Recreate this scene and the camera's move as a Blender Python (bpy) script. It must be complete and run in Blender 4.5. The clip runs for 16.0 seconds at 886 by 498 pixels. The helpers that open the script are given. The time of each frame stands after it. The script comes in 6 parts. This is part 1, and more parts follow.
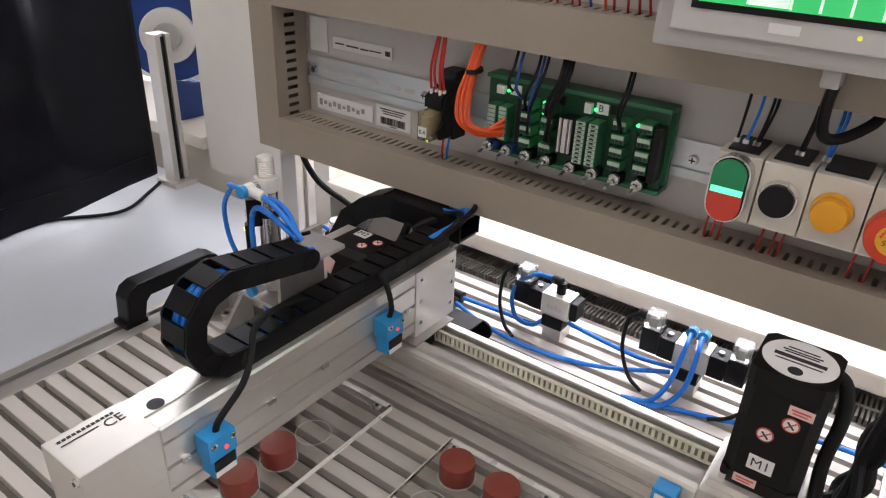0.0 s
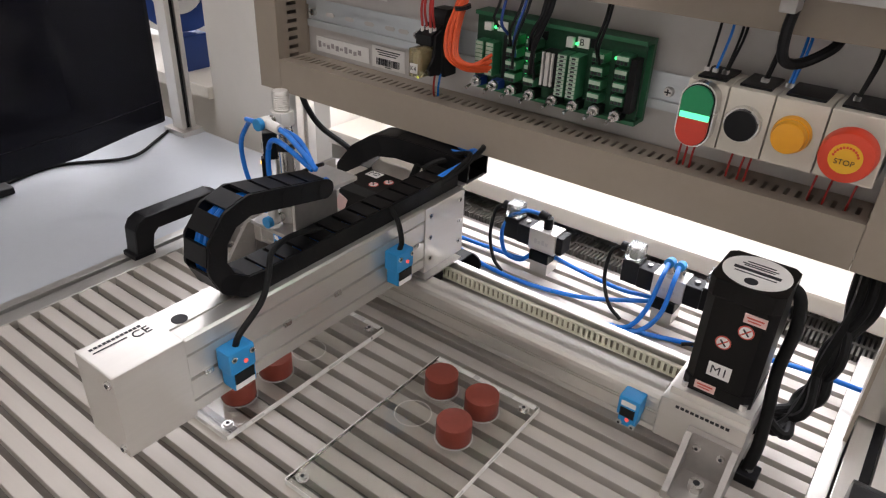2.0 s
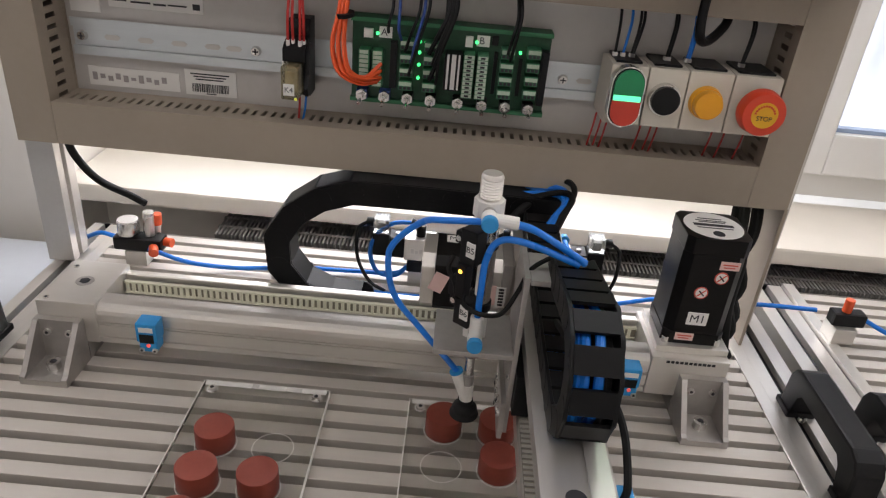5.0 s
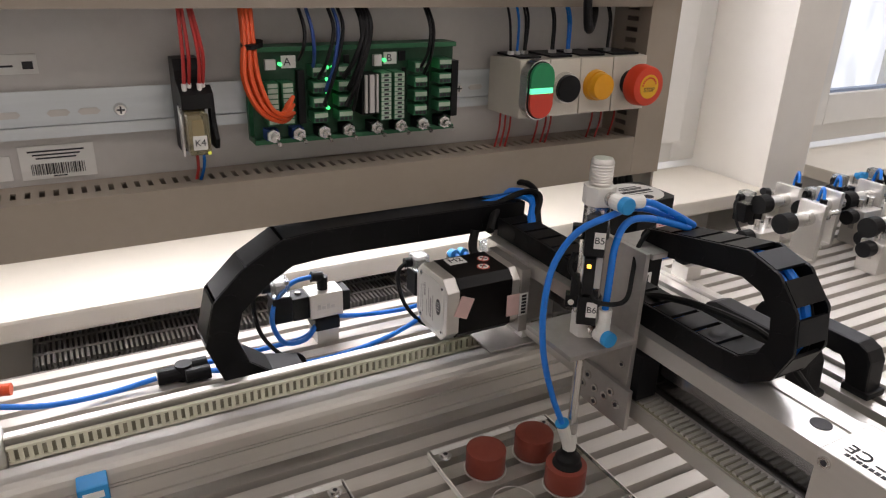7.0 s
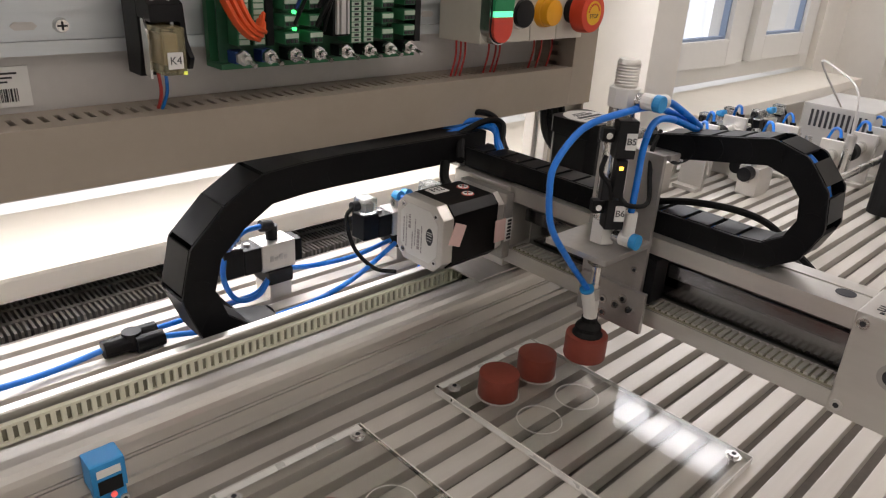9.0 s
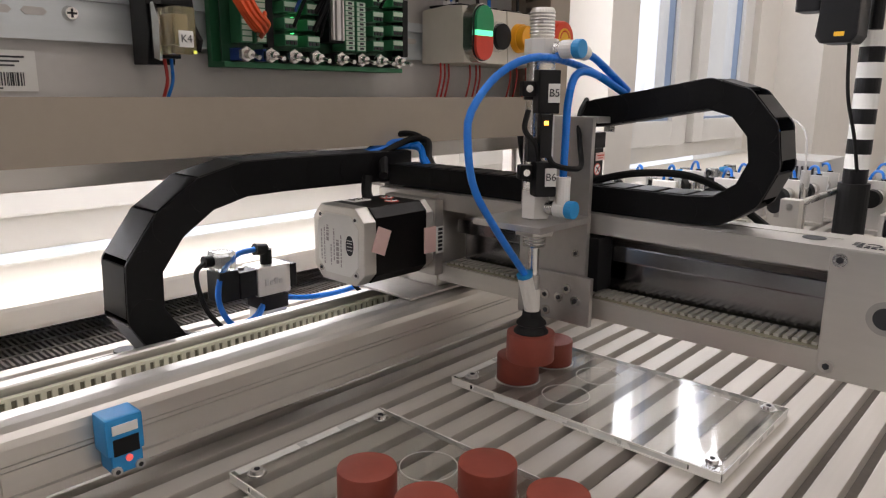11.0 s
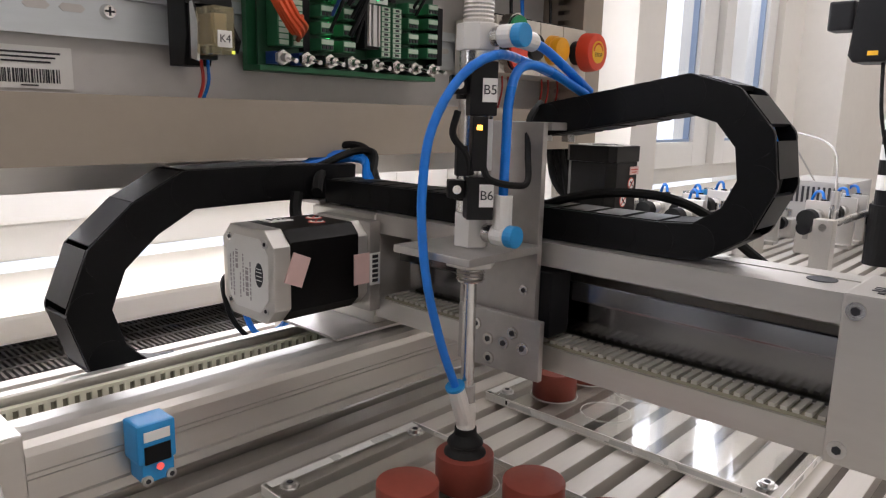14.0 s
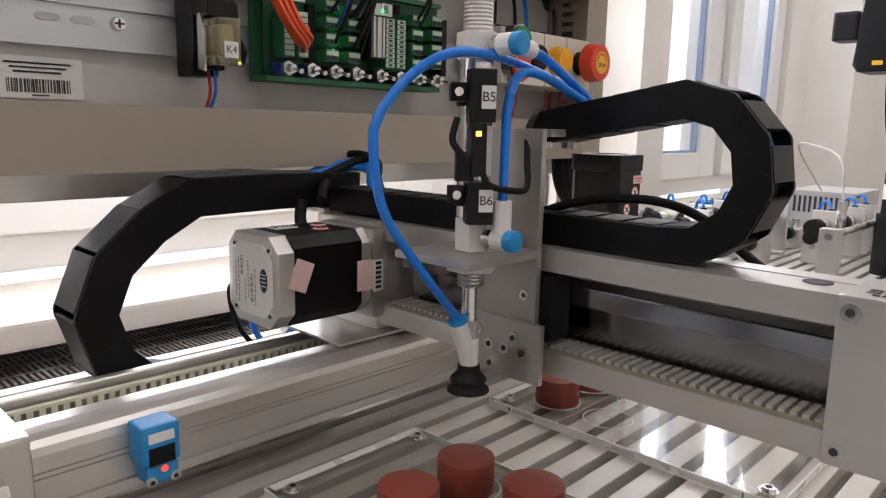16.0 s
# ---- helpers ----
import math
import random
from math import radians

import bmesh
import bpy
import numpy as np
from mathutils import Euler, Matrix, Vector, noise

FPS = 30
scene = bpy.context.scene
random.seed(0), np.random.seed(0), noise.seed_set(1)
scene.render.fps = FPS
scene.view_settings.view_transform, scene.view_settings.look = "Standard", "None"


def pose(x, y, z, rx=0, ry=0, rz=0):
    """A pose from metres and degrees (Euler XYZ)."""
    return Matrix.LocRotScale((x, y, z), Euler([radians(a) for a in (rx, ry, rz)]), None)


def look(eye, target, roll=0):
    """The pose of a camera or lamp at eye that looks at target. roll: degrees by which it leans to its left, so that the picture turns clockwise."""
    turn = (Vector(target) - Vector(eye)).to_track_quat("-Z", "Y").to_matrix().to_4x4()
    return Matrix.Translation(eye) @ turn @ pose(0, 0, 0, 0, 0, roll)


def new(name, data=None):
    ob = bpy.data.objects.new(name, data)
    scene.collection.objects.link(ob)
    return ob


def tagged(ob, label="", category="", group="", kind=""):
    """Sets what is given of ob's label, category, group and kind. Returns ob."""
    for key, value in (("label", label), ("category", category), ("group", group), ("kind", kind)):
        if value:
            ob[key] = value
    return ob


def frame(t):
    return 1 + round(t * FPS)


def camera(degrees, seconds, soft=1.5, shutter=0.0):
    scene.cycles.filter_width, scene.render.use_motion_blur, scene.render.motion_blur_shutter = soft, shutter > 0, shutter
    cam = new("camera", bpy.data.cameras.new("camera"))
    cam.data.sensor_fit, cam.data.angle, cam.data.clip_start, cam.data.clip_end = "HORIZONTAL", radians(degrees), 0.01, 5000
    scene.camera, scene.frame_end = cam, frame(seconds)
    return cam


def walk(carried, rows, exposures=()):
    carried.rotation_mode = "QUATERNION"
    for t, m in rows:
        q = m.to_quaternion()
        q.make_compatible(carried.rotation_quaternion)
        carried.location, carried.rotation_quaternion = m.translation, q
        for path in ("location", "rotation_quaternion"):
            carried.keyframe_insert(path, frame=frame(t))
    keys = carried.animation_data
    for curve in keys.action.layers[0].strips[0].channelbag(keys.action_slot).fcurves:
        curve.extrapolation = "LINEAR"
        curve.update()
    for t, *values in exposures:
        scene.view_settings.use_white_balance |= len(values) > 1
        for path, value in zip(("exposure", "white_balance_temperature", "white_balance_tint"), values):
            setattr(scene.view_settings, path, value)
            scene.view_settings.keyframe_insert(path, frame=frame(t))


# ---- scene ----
cam = camera(64.3, 16.0, 1.2)
PATH = [
    (0, (0.321, -0.317, 0.48), (-0.697, 1.134, -0.446), 2.5),
    (0.5, (0.342, -0.324, 0.479), (-0.686, 1.104, -0.472), 2.3),
    (1, (0.36, -0.325, 0.474), (-0.679, 1.079, -0.501), 1.9),
    (1.5, (0.367, -0.334, 0.471), (-0.673, 1.037, -0.549), 1.5),
    (2, (0.372, -0.346, 0.463), (-0.644, 1.055, -0.539), 2.5),
    (2.5, (0.356, -0.352, 0.469), (-0.614, 1.052, -0.574), 2.3),
    (3, (0.27, -0.386, 0.477), (-0.474, 1.16, -0.551), 4.1),
    (3.5, (0.2, -0.409, 0.475), (-0.317, 1.248, -0.519), 4.6),
    (4, (0.16, -0.427, 0.477), (-0.191, 1.274, -0.513), 4.5),
    (4.5, (0.115, -0.423, 0.469), (-0.106, 1.309, -0.505), 5.7),
    (5, (0.055, -0.393, 0.442), (0.056, 1.366, -0.51), 5.3),
    (5.2, (0.033, -0.371, 0.451), (0.177, 1.362, -0.536), 4.7),
    (7.3, (-0.211, -0.275, 0.381), (0.791, 1.291, -0.355), 2.0),
    (7.5, (-0.225, -0.247, 0.392), (0.86, 1.254, -0.361), 2.2),
    (8, (-0.258, -0.201, 0.377), (0.992, 1.122, -0.452), 0.7),
    (8.5, (-0.273, -0.206, 0.321), (1.054, 1.061, -0.474), 3.1),
    (9, (-0.293, -0.222, 0.332), (0.989, 1.088, -0.467), 3.4),
    (11.3, (-0.352, -0.216, 0.214), (1.102, 1.092, -0.206), 0.4),
    (11.5, (-0.357, -0.214, 0.226), (1.074, 1.11, -0.224), 0.6),
    (12, (-0.357, -0.214, 0.214), (1.089, 1.1, -0.212), 1.6),
    (12.5, (-0.361, -0.207, 0.224), (1.081, 1.118, -0.183), 1.9),
    (13, (-0.351, -0.189, 0.213), (1.119, 1.113, -0.164), 1.6),
    (13.5, (-0.346, -0.192, 0.208), (1.082, 1.154, -0.178), 1.2),
    (14, (-0.346, -0.195, 0.208), (1.09, 1.144, -0.171), 1.4),
    (14.5, (-0.346, -0.197, 0.207), (1.093, 1.139, -0.173), 1.9),
    (15, (-0.349, -0.197, 0.21), (1.096, 1.137, -0.158), 1.8),
    (15.5, (-0.348, -0.201, 0.21), (1.093, 1.144, -0.128), 1.4),
    (16, (-0.347, -0.202, 0.205), (1.076, 1.161, -0.139), 1.2),
]
walk(cam, [(t, look(eye, target, roll)) for t, eye, target, roll in PATH], [(0.0, -0.14, 6420, 18), (1.0, -0.18, 6420, 18), (4.0, -0.30, 6460, 17), (7.5, -0.36, 6640, 18), (9.0, -0.28, 6700, 17), (12.0, -0.20, 6500, 18), (14.5, -0.10, 6420, 18), (16.0, -0.10, 6420, 18)])

# ---------- light ----------
scene.view_settings.exposure = 0.0
world = bpy.data.worlds.new("world")
scene.world = world
world.use_nodes = True
wn = world.node_tree.nodes
sky = wn.new("ShaderNodeTexSky")
sky.sky_type, sky.sun_disc = "NISHITA", False
sky.sun_elevation, sky.sun_rotation = radians(28), radians(140)
wn["Background"].inputs["Strength"].default_value = 0.14
world.node_tree.links.new(sky.outputs[0], wn["Background"].inputs["Color"])
sun_data = bpy.data.lights.new("sun", "SUN")
sun_data.energy, sun_data.angle, sun_data.color = 0.8, radians(12), (1.0, 0.96, 0.9)
sun = new("sun", sun_data)
sun.matrix_world = look((2.0, 6.0, 4.0), (0.4, 0.5, 0.0))


def window_light(x0, x1, z0, z1, y, watts, tint=(0.97, 0.98, 0.98)):
    d = bpy.data.lights.new("window_light", "AREA")
    d.shape, d.size, d.size_y, d.energy, d.color = "RECTANGLE", x1 - x0, z1 - z0, watts, tint
    o = new("window_light", d)
    o.matrix_world = look(((x0 + x1) / 2, y, (z0 + z1) / 2), ((x0 + x1) / 2, y - 1, (z0 + z1) / 2 - 0.25))


window_light(-0.40, 0.65, 0.16, 1.35, 0.60, 26.0)
window_light(1.10, 2.02, 0.66, 1.40, 0.595, 18.0, (0.92, 0.96, 1.0))
window_light(-2.0, -0.95, 0.16, 1.35, 0.60, 17.0)

# unseen fill lamps added below the classroom ceiling, above and behind the camera
for lx, ly, watts in ((-0.9, -1.5, 7.0), (0.9, -1.5, 7.0), (0.0, -0.4, 2.4), (2.1, -0.6, 11.0), (-1.7, -0.6, 5.0)):
    d = bpy.data.lights.new("ceiling_fill", "AREA")
    d.shape, d.size, d.size_y, d.energy, d.color = "RECTANGLE", 1.4, 0.18, watts, (1.0, 0.965, 0.915)
    new("ceiling_fill", d).matrix_world = pose(lx, ly, 2.0)

# ---------- materials ----------


def mat(name, color, rough=0.5, metal=0.0, grain=0.08, scale=60.0, bump=0.05, stretch=(1, 1, 1), emit=0.0, alpha=1.0, trans=0.0, vary=0.0, stains=0.0, ior=1.45, spec=0.5):
    """A procedural surface: colour with fine grain, larger stains and a little relief."""
    m = bpy.data.materials.new(name)
    m.use_nodes = True
    nt = m.node_tree
    b = nt.nodes["Principled BSDF"]
    b.inputs["Roughness"].default_value, b.inputs["Metallic"].default_value = rough, metal
    b.inputs["IOR"].default_value, b.inputs["Specular IOR Level"].default_value = ior, spec
    b.inputs["Transmission Weight"].default_value = trans
    c = (*color, 1.0)
    tc = nt.nodes.new("ShaderNodeTexCoord")
    mp = nt.nodes.new("ShaderNodeMapping")
    mp.inputs["Scale"].default_value = stretch
    nt.links.new(tc.outputs["Object"], mp.inputs["Vector"])
    n1 = nt.nodes.new("ShaderNodeTexNoise")
    n1.inputs["Scale"].default_value, n1.inputs["Detail"].default_value = scale, 6
    n2 = nt.nodes.new("ShaderNodeTexNoise")
    n2.inputs["Scale"].default_value, n2.inputs["Detail"].default_value = scale / 9, 3
    for n in (n1, n2):
        nt.links.new(mp.outputs[0], n.inputs["Vector"])
    mix = nt.nodes.new("ShaderNodeMix")
    mix.data_type, mix.blend_type = "RGBA", "MIX"
    mix.inputs[6].default_value = tuple(max(0.0, v * (1 - grain)) for v in color) + (1,)
    mix.inputs[7].default_value = tuple(min(1.0, v * (1 + grain)) for v in color) + (1,)
    nt.links.new(n1.outputs["Fac"], mix.inputs[0])
    last = mix.outputs[2]
    if stains:
        ramp = nt.nodes.new("ShaderNodeMapRange")
        ramp.inputs["From Min"].default_value, ramp.inputs["From Max"].default_value = 0.5, 0.75
        ramp.inputs["To Max"].default_value = stains
        nt.links.new(n2.outputs["Fac"], ramp.inputs["Value"])
        mx = nt.nodes.new("ShaderNodeMix")
        mx.data_type = "RGBA"
        mx.inputs[7].default_value = (color[0] * 0.55, color[1] * 0.52, color[2] * 0.48, 1)
        nt.links.new(ramp.outputs[0], mx.inputs[0])
        nt.links.new(last, mx.inputs[6])
        last = mx.outputs[2]
    if vary:
        oi = nt.nodes.new("ShaderNodeObjectInfo")
        hs = nt.nodes.new("ShaderNodeHueSaturation")
        mr = nt.nodes.new("ShaderNodeMapRange")
        mr.inputs["To Min"].default_value, mr.inputs["To Max"].default_value = 1 - vary, 1 + vary
        nt.links.new(oi.outputs["Random"], mr.inputs["Value"])
        nt.links.new(mr.outputs[0], hs.inputs["Value"])
        nt.links.new(last, hs.inputs["Color"])
        last = hs.outputs[0]
    nt.links.new(last, b.inputs["Base Color"])
    rr = nt.nodes.new("ShaderNodeMapRange")
    rr.inputs["To Min"].default_value, rr.inputs["To Max"].default_value = max(0.02, rough - 0.08), min(1.0, rough + 0.08)
    nt.links.new(n2.outputs["Fac"], rr.inputs["Value"])
    nt.links.new(rr.outputs[0], b.inputs["Roughness"])
    if bump:
        bp = nt.nodes.new("ShaderNodeBump")
        bp.inputs["Strength"].default_value, bp.inputs["Distance"].default_value = bump, 0.0006
        nt.links.new(n1.outputs["Fac"], bp.inputs["Height"])
        nt.links.new(bp.outputs[0], b.inputs["Normal"])
    if emit:
        b.inputs["Emission Color"].default_value, b.inputs["Emission Strength"].default_value = c, emit
    return m


ALU = mat("anodised aluminium", (0.68, 0.655, 0.615), 0.33, 0.72, 0.04, 300, 0.03, (0.12, 1, 1), stains=0.05)
ALU_Y = mat("anodised aluminium drawn", (0.63, 0.605, 0.565), 0.32, 0.70, 0.04, 300, 0.03, (1, 0.12, 1), stains=0.05)
BAR = mat("slotted plate aluminium", (0.61, 0.57, 0.52), 0.45, 0.30, 0.05, 260, 0.05, (0.04, 1, 1), vary=0.05, stains=0.15)
# floor between the bars; the grooves' shade is put into this darker colour
SLOT_SHADED = mat("slot floor", (0.20, 0.18, 0.16), 0.6, 0.3, 0.15, 200, 0.05, stains=0.3)
STEEL = mat("bright steel", (0.70, 0.69, 0.67), 0.27, 1.0, 0.05, 200, 0.02)
BRUSHED = mat("milled steel bracket", (0.45, 0.43, 0.41), 0.42, 0.75, 0.1, 180, 0.08, stains=0.25)
ZINC = mat("zinc rail", (0.62, 0.66, 0.68), 0.36, 0.6, 0.07, 200, 0.04, (0.1, 1, 1), stains=0.15)
BEIGE = mat("beige grey plastic duct", (0.34, 0.29, 0.235), 0.55, 0.0, 0.04, 150, 0.03, stains=0.08)
PANEL = mat("mounting plate", (0.58, 0.56, 0.54), 0.5, 0.2, 0.05, 120, 0.03, stains=0.12)
BLACK = mat("black plastic", (0.007, 0.007, 0.008), 0.40, 0.0, 0.2, 160, 0.06, spec=0.28)
CHAIN = mat("black chain nylon", (0.0045, 0.0045, 0.005), 0.42, 0.0, 0.25, 200, 0.06, vary=0.15, spec=0.22)
MOTOR = mat("black motor coat", (0.005, 0.0045, 0.0045), 0.36, 0.0, 0.2, 260, 0.08, spec=0.25)
RUBBER = mat("black rubber", (0.009, 0.009, 0.009), 0.62, 0.0, 0.2, 200, 0.1, spec=0.25)
WHITE = mat("white plastic", (0.72, 0.70, 0.66), 0.4, 0.0, 0.04, 120, 0.02)
CREAM = mat("cream enclosure", (0.62, 0.58, 0.50), 0.4, 0.0, 0.04, 120, 0.03, stains=0.06)
PAPER = mat("white label", (0.78, 0.77, 0.74), 0.6, 0.0, 0.03, 200, 0.02)
INK = mat("dark print", (0.03, 0.03, 0.035), 0.6, 0.0, 0.1, 200, 0.0)
PINK = mat("warning sticker", (0.75, 0.52, 0.48), 0.5, 0.0, 0.05, 200, 0.02)
REDINK = mat("red print", (0.6, 0.10, 0.07), 0.5, 0.0, 0.05, 200, 0.0)
BLUE = mat("blue hose", (0.010, 0.185, 0.68), 0.28, 0.0, 0.1, 120, 0.03)
SENSOR = mat("blue sensor plastic", (0.02, 0.27, 0.60), 0.42, 0.0, 0.08, 160, 0.04)
PUCK = mat("red brown workpiece", (0.24, 0.050, 0.032), 0.45, 0.0, 0.12, 220, 0.08, vary=0.12, stains=0.2)
# teeth of the arm's belt, greyer than the cream belt
BELT_G = mat("grey belt teeth", (0.42, 0.40, 0.35), 0.6, 0.0, 0.1, 220, 0.05)
SHAFT = mat("dark polished guide", (0.30, 0.30, 0.31), 0.16, 1.0, 0.1, 60, 0.02, (1, 0.1, 1), stains=0.2)
BELT = mat("cream belt", (0.72, 0.70, 0.56), 0.6, 0.0, 0.06, 220, 0.05)
BELTGAP = mat("belt gap", (0.25, 0.235, 0.17), 0.7, 0.0, 0.06, 220, 0.05)
PCB = mat("green circuit board", (0.008, 0.060, 0.026), 0.4, 0.0, 0.35, 260, 0.05, stains=0.2)
TERM = mat("green terminal", (0.030, 0.165, 0.075), 0.45, 0.0, 0.1, 200, 0.03)
TERM_L = mat("pale terminal front", (0.42, 0.52, 0.42), 0.5, 0.0, 0.1, 300, 0.05)
ORANGE = mat("orange wire", (0.75, 0.10, 0.025), 0.4, 0.0, 0.1, 200, 0.03)
REDW = mat("red wire", (0.45, 0.03, 0.025), 0.4, 0.0, 0.1, 200, 0.03)
GREEN_B = mat("green button", (0.01, 0.26, 0.10), 0.35, 0.0, 0.05, 150, 0.02)
RED_B = mat("red button", (0.62, 0.055, 0.03), 0.35, 0.0, 0.05, 150, 0.02)
YELLOW_B = mat("yellow button", (0.80, 0.36, 0.015), 0.3, 0.0, 0.05, 150, 0.02)
STOPRED = mat("stop red", (0.66, 0.06, 0.025), 0.4, 0.0, 0.08, 150, 0.03)
STOPYEL = mat("stop yellow", (0.78, 0.42, 0.02), 0.45, 0.0, 0.05, 150, 0.02)
LED_G = mat("green led", (0.05, 1.0, 0.25), 0.4, emit=2.2, bump=0)
LED_BAR = mat("lit window", (0.12, 0.95, 0.50), 0.4, emit=1.2, bump=0)
LED_R = mat("red led", (0.95, 0.12, 0.10), 0.4, emit=0.6, bump=0)
LED_O = mat("orange led", (1.0, 0.45, 0.05), 0.4, emit=5.0, bump=0)
LED_Y = mat("yellow led", (0.75, 0.80, 0.10), 0.4, emit=0.7, bump=0)
SCREEN = mat("lit green screen", (0.03, 0.50, 0.14), 0.3, emit=0.7, bump=0)
SCREENW = mat("lit pale line", (0.7, 0.85, 0.75), 0.3, emit=0.7, bump=0)
HMI = mat("grey panel housing", (0.42, 0.41, 0.39), 0.45, 0.0, 0.05, 120, 0.03)
WALL = mat("white wall paint", (0.84, 0.805, 0.745), 0.75, 0.0, 0.03, 40, 0.05, stains=0.05)
SILL = mat("cream sill", (0.80, 0.75, 0.66), 0.4, 0.0, 0.04, 30, 0.02, stains=0.06)
FRAME = mat("white window frame", (0.78, 0.77, 0.74), 0.35, 0.0, 0.02, 60, 0.02)
TABLE = mat("pale blue laminate", (0.56, 0.59, 0.63), 0.35, 0.0, 0.03, 80, 0.02, stains=0.05)
FLOOR = mat("vinyl floor", (0.30, 0.28, 0.26), 0.5, 0.0, 0.08, 20, 0.03, stains=0.15)
CEIL = mat("ceiling paint", (0.8, 0.79, 0.76), 0.85, 0.0, 0.03, 30, 0.03)
DARKGRID = mat("dark grille", (0.085, 0.083, 0.08), 0.6, 0.1, 0.2, 120, 0.05)
# paler than the grille body: light on the fin tops is in the colour
GRIDFIN_LIT = mat("lit grey grille fins", (0.27, 0.255, 0.235), 0.45, 0.4, 0.15, 120, 0.05)
GLOSSB = mat("glossy black screen", (0.003, 0.003, 0.005), 0.16, 0.0, 0.1, 20, 0.0, spec=0.16)
GASKET = mat("blue grey gasket", (0.30, 0.38, 0.52), 0.5, 0.0, 0.05, 100, 0.02)
FADED = mat("faded print", (0.36, 0.33, 0.33), 0.6, 0.0, 0.2, 200, 0.0)
SPOOL = mat("blue reel", (0.02, 0.06, 0.25), 0.4, 0.0, 0.05, 100, 0.02)
TAN = mat("tan board", (0.42, 0.33, 0.22), 0.6, 0.0, 0.08, 60, 0.03)
AMBER = mat("amber clear relay", (0.80, 0.72, 0.44), 0.12, 0.0, 0.1, 100, 0.02, trans=0.8)
OUTSIDE = mat("bright outdoors", (0.30, 0.33, 0.36), 0.9, 0.0, 0.25, 4, 0.0, emit=1.5)
onodes, olinks = OUTSIDE.node_tree.nodes, OUTSIDE.node_tree.links
otc, omp, ono, orp = [onodes.new(k) for k in ("ShaderNodeTexCoord", "ShaderNodeMapping", "ShaderNodeTexNoise", "ShaderNodeValToRGB")]
omp.inputs["Scale"].default_value = (1.0, 1.0, 0.35)
ono.inputs["Scale"].default_value, ono.inputs["Detail"].default_value = 9.0, 4
orp.color_ramp.elements[0].position, orp.color_ramp.elements[0].color = 0.38, (0.58, 0.63, 0.65, 1)
orp.color_ramp.elements[1].position, orp.color_ramp.elements[1].color = 0.58, (0.80, 0.88, 0.97, 1)
olinks.new(otc.outputs["Object"], omp.inputs["Vector"])
olinks.new(omp.outputs[0], ono.inputs["Vector"])
olinks.new(ono.outputs["Fac"], orp.inputs["Fac"])
olinks.new(orp.outputs[0], onodes["Principled BSDF"].inputs["Emission Color"])
ACRYL = mat("clear acrylic", (0.95, 0.95, 0.93), 0.03, 0.0, 0.0, 60, 0.0, trans=1.0, ior=1.17)
ACRYL.node_tree.nodes["Principled BSDF"].inputs["Coat Weight"].default_value = 0.55
ACRYL.node_tree.nodes["Principled BSDF"].inputs["Coat Roughness"].default_value = 0.02
# frost of corners and bores; also paints the bright glints along tray edges
EDGE = mat("frosted and glinting acrylic edge", (0.86, 0.84, 0.79), 0.35, 0.0, 0.08, 260, 0.1)
EDGE_C = mat("cut acrylic edge", (0.92, 0.91, 0.87), 0.28, 0.0, 0.08, 260, 0.15, trans=0.30, ior=1.1)
GLASS = mat("window glass", (1, 1, 1), 0.01, 0.0, 0.0, 10, 0.0, trans=1.0, ior=1.1)

# ---------- building helpers ----------
ORIGIN = {}


def thing(name, at, label, category, group="", kind=""):
    ob = new(name)
    ob.location = at
    ob.empty_display_size = 0.02
    ORIGIN[ob.name] = Vector(at)
    return tagged(ob, label, category, group, kind)


def part(name, bm, material, parent=None, label="", smooth=False):
    """Links a bmesh, given in the world's places, as one mesh under a thing or a part."""
    me = bpy.data.meshes.new(name)
    org = ORIGIN[parent.name] if parent else Vector((0, 0, 0))
    bmesh.ops.translate(bm, verts=bm.verts, vec=-org)
    bmesh.ops.recalc_face_normals(bm, faces=bm.faces)
    if smooth:
        for f in bm.faces:
            f.smooth = True
        for e in bm.edges:
            if len(e.link_faces) == 2 and e.calc_face_angle(0) > 0.7:
                e.smooth = False
    bm.to_mesh(me)
    bm.free()
    me.materials.append(material)
    ob = new(name, me)
    ORIGIN[ob.name] = org
    if parent:
        ob.parent = parent
    if label:
        tagged(ob, label)
    return ob


def B(*boxes, bevel=0.0, bm=None):
    """Boxes x0, x1, y0, y1, z0, z1 in one bmesh, with softened edges."""
    bm = bm or bmesh.new()
    fresh = []
    for x0, x1, y0, y1, z0, z1 in boxes:
        m = Matrix.Translation(((x0 + x1) / 2, (y0 + y1) / 2, (z0 + z1) / 2)) @ Matrix.Diagonal((x1 - x0, y1 - y0, z1 - z0, 1))
        fresh += bmesh.ops.create_cube(bm, size=1, matrix=m)["verts"]
    if bevel:
        edges = list({e for v in fresh for e in v.link_edges})
        bmesh.ops.bevel(bm, geom=edges, offset=bevel, segments=2, profile=0.7, affect="EDGES")
    return bm


def C(p0, p1, r0, r1=None, seg=20, bm=None, caps=True, bevel=0.0):
    """A cylinder or cone from p0 to p1."""
    bm = bm or bmesh.new()
    p0, p1 = Vector(p0), Vector(p1)
    d = p1 - p0
    m = Matrix.Translation((p0 + p1) / 2) @ d.to_track_quat("Z", "Y").to_matrix().to_4x4()
    vs = bmesh.ops.create_cone(bm, cap_ends=caps, segments=seg, radius1=r0, radius2=r0 if r1 is None else r1, depth=d.length, matrix=m)["verts"]
    if bevel:
        rim = [e for e in {e for v in vs for e in v.link_edges} if any(len(f.verts) > 4 for f in e.link_faces)]
        bmesh.ops.bevel(bm, geom=rim, offset=bevel, segments=2, profile=0.6, affect="EDGES")
    return bm


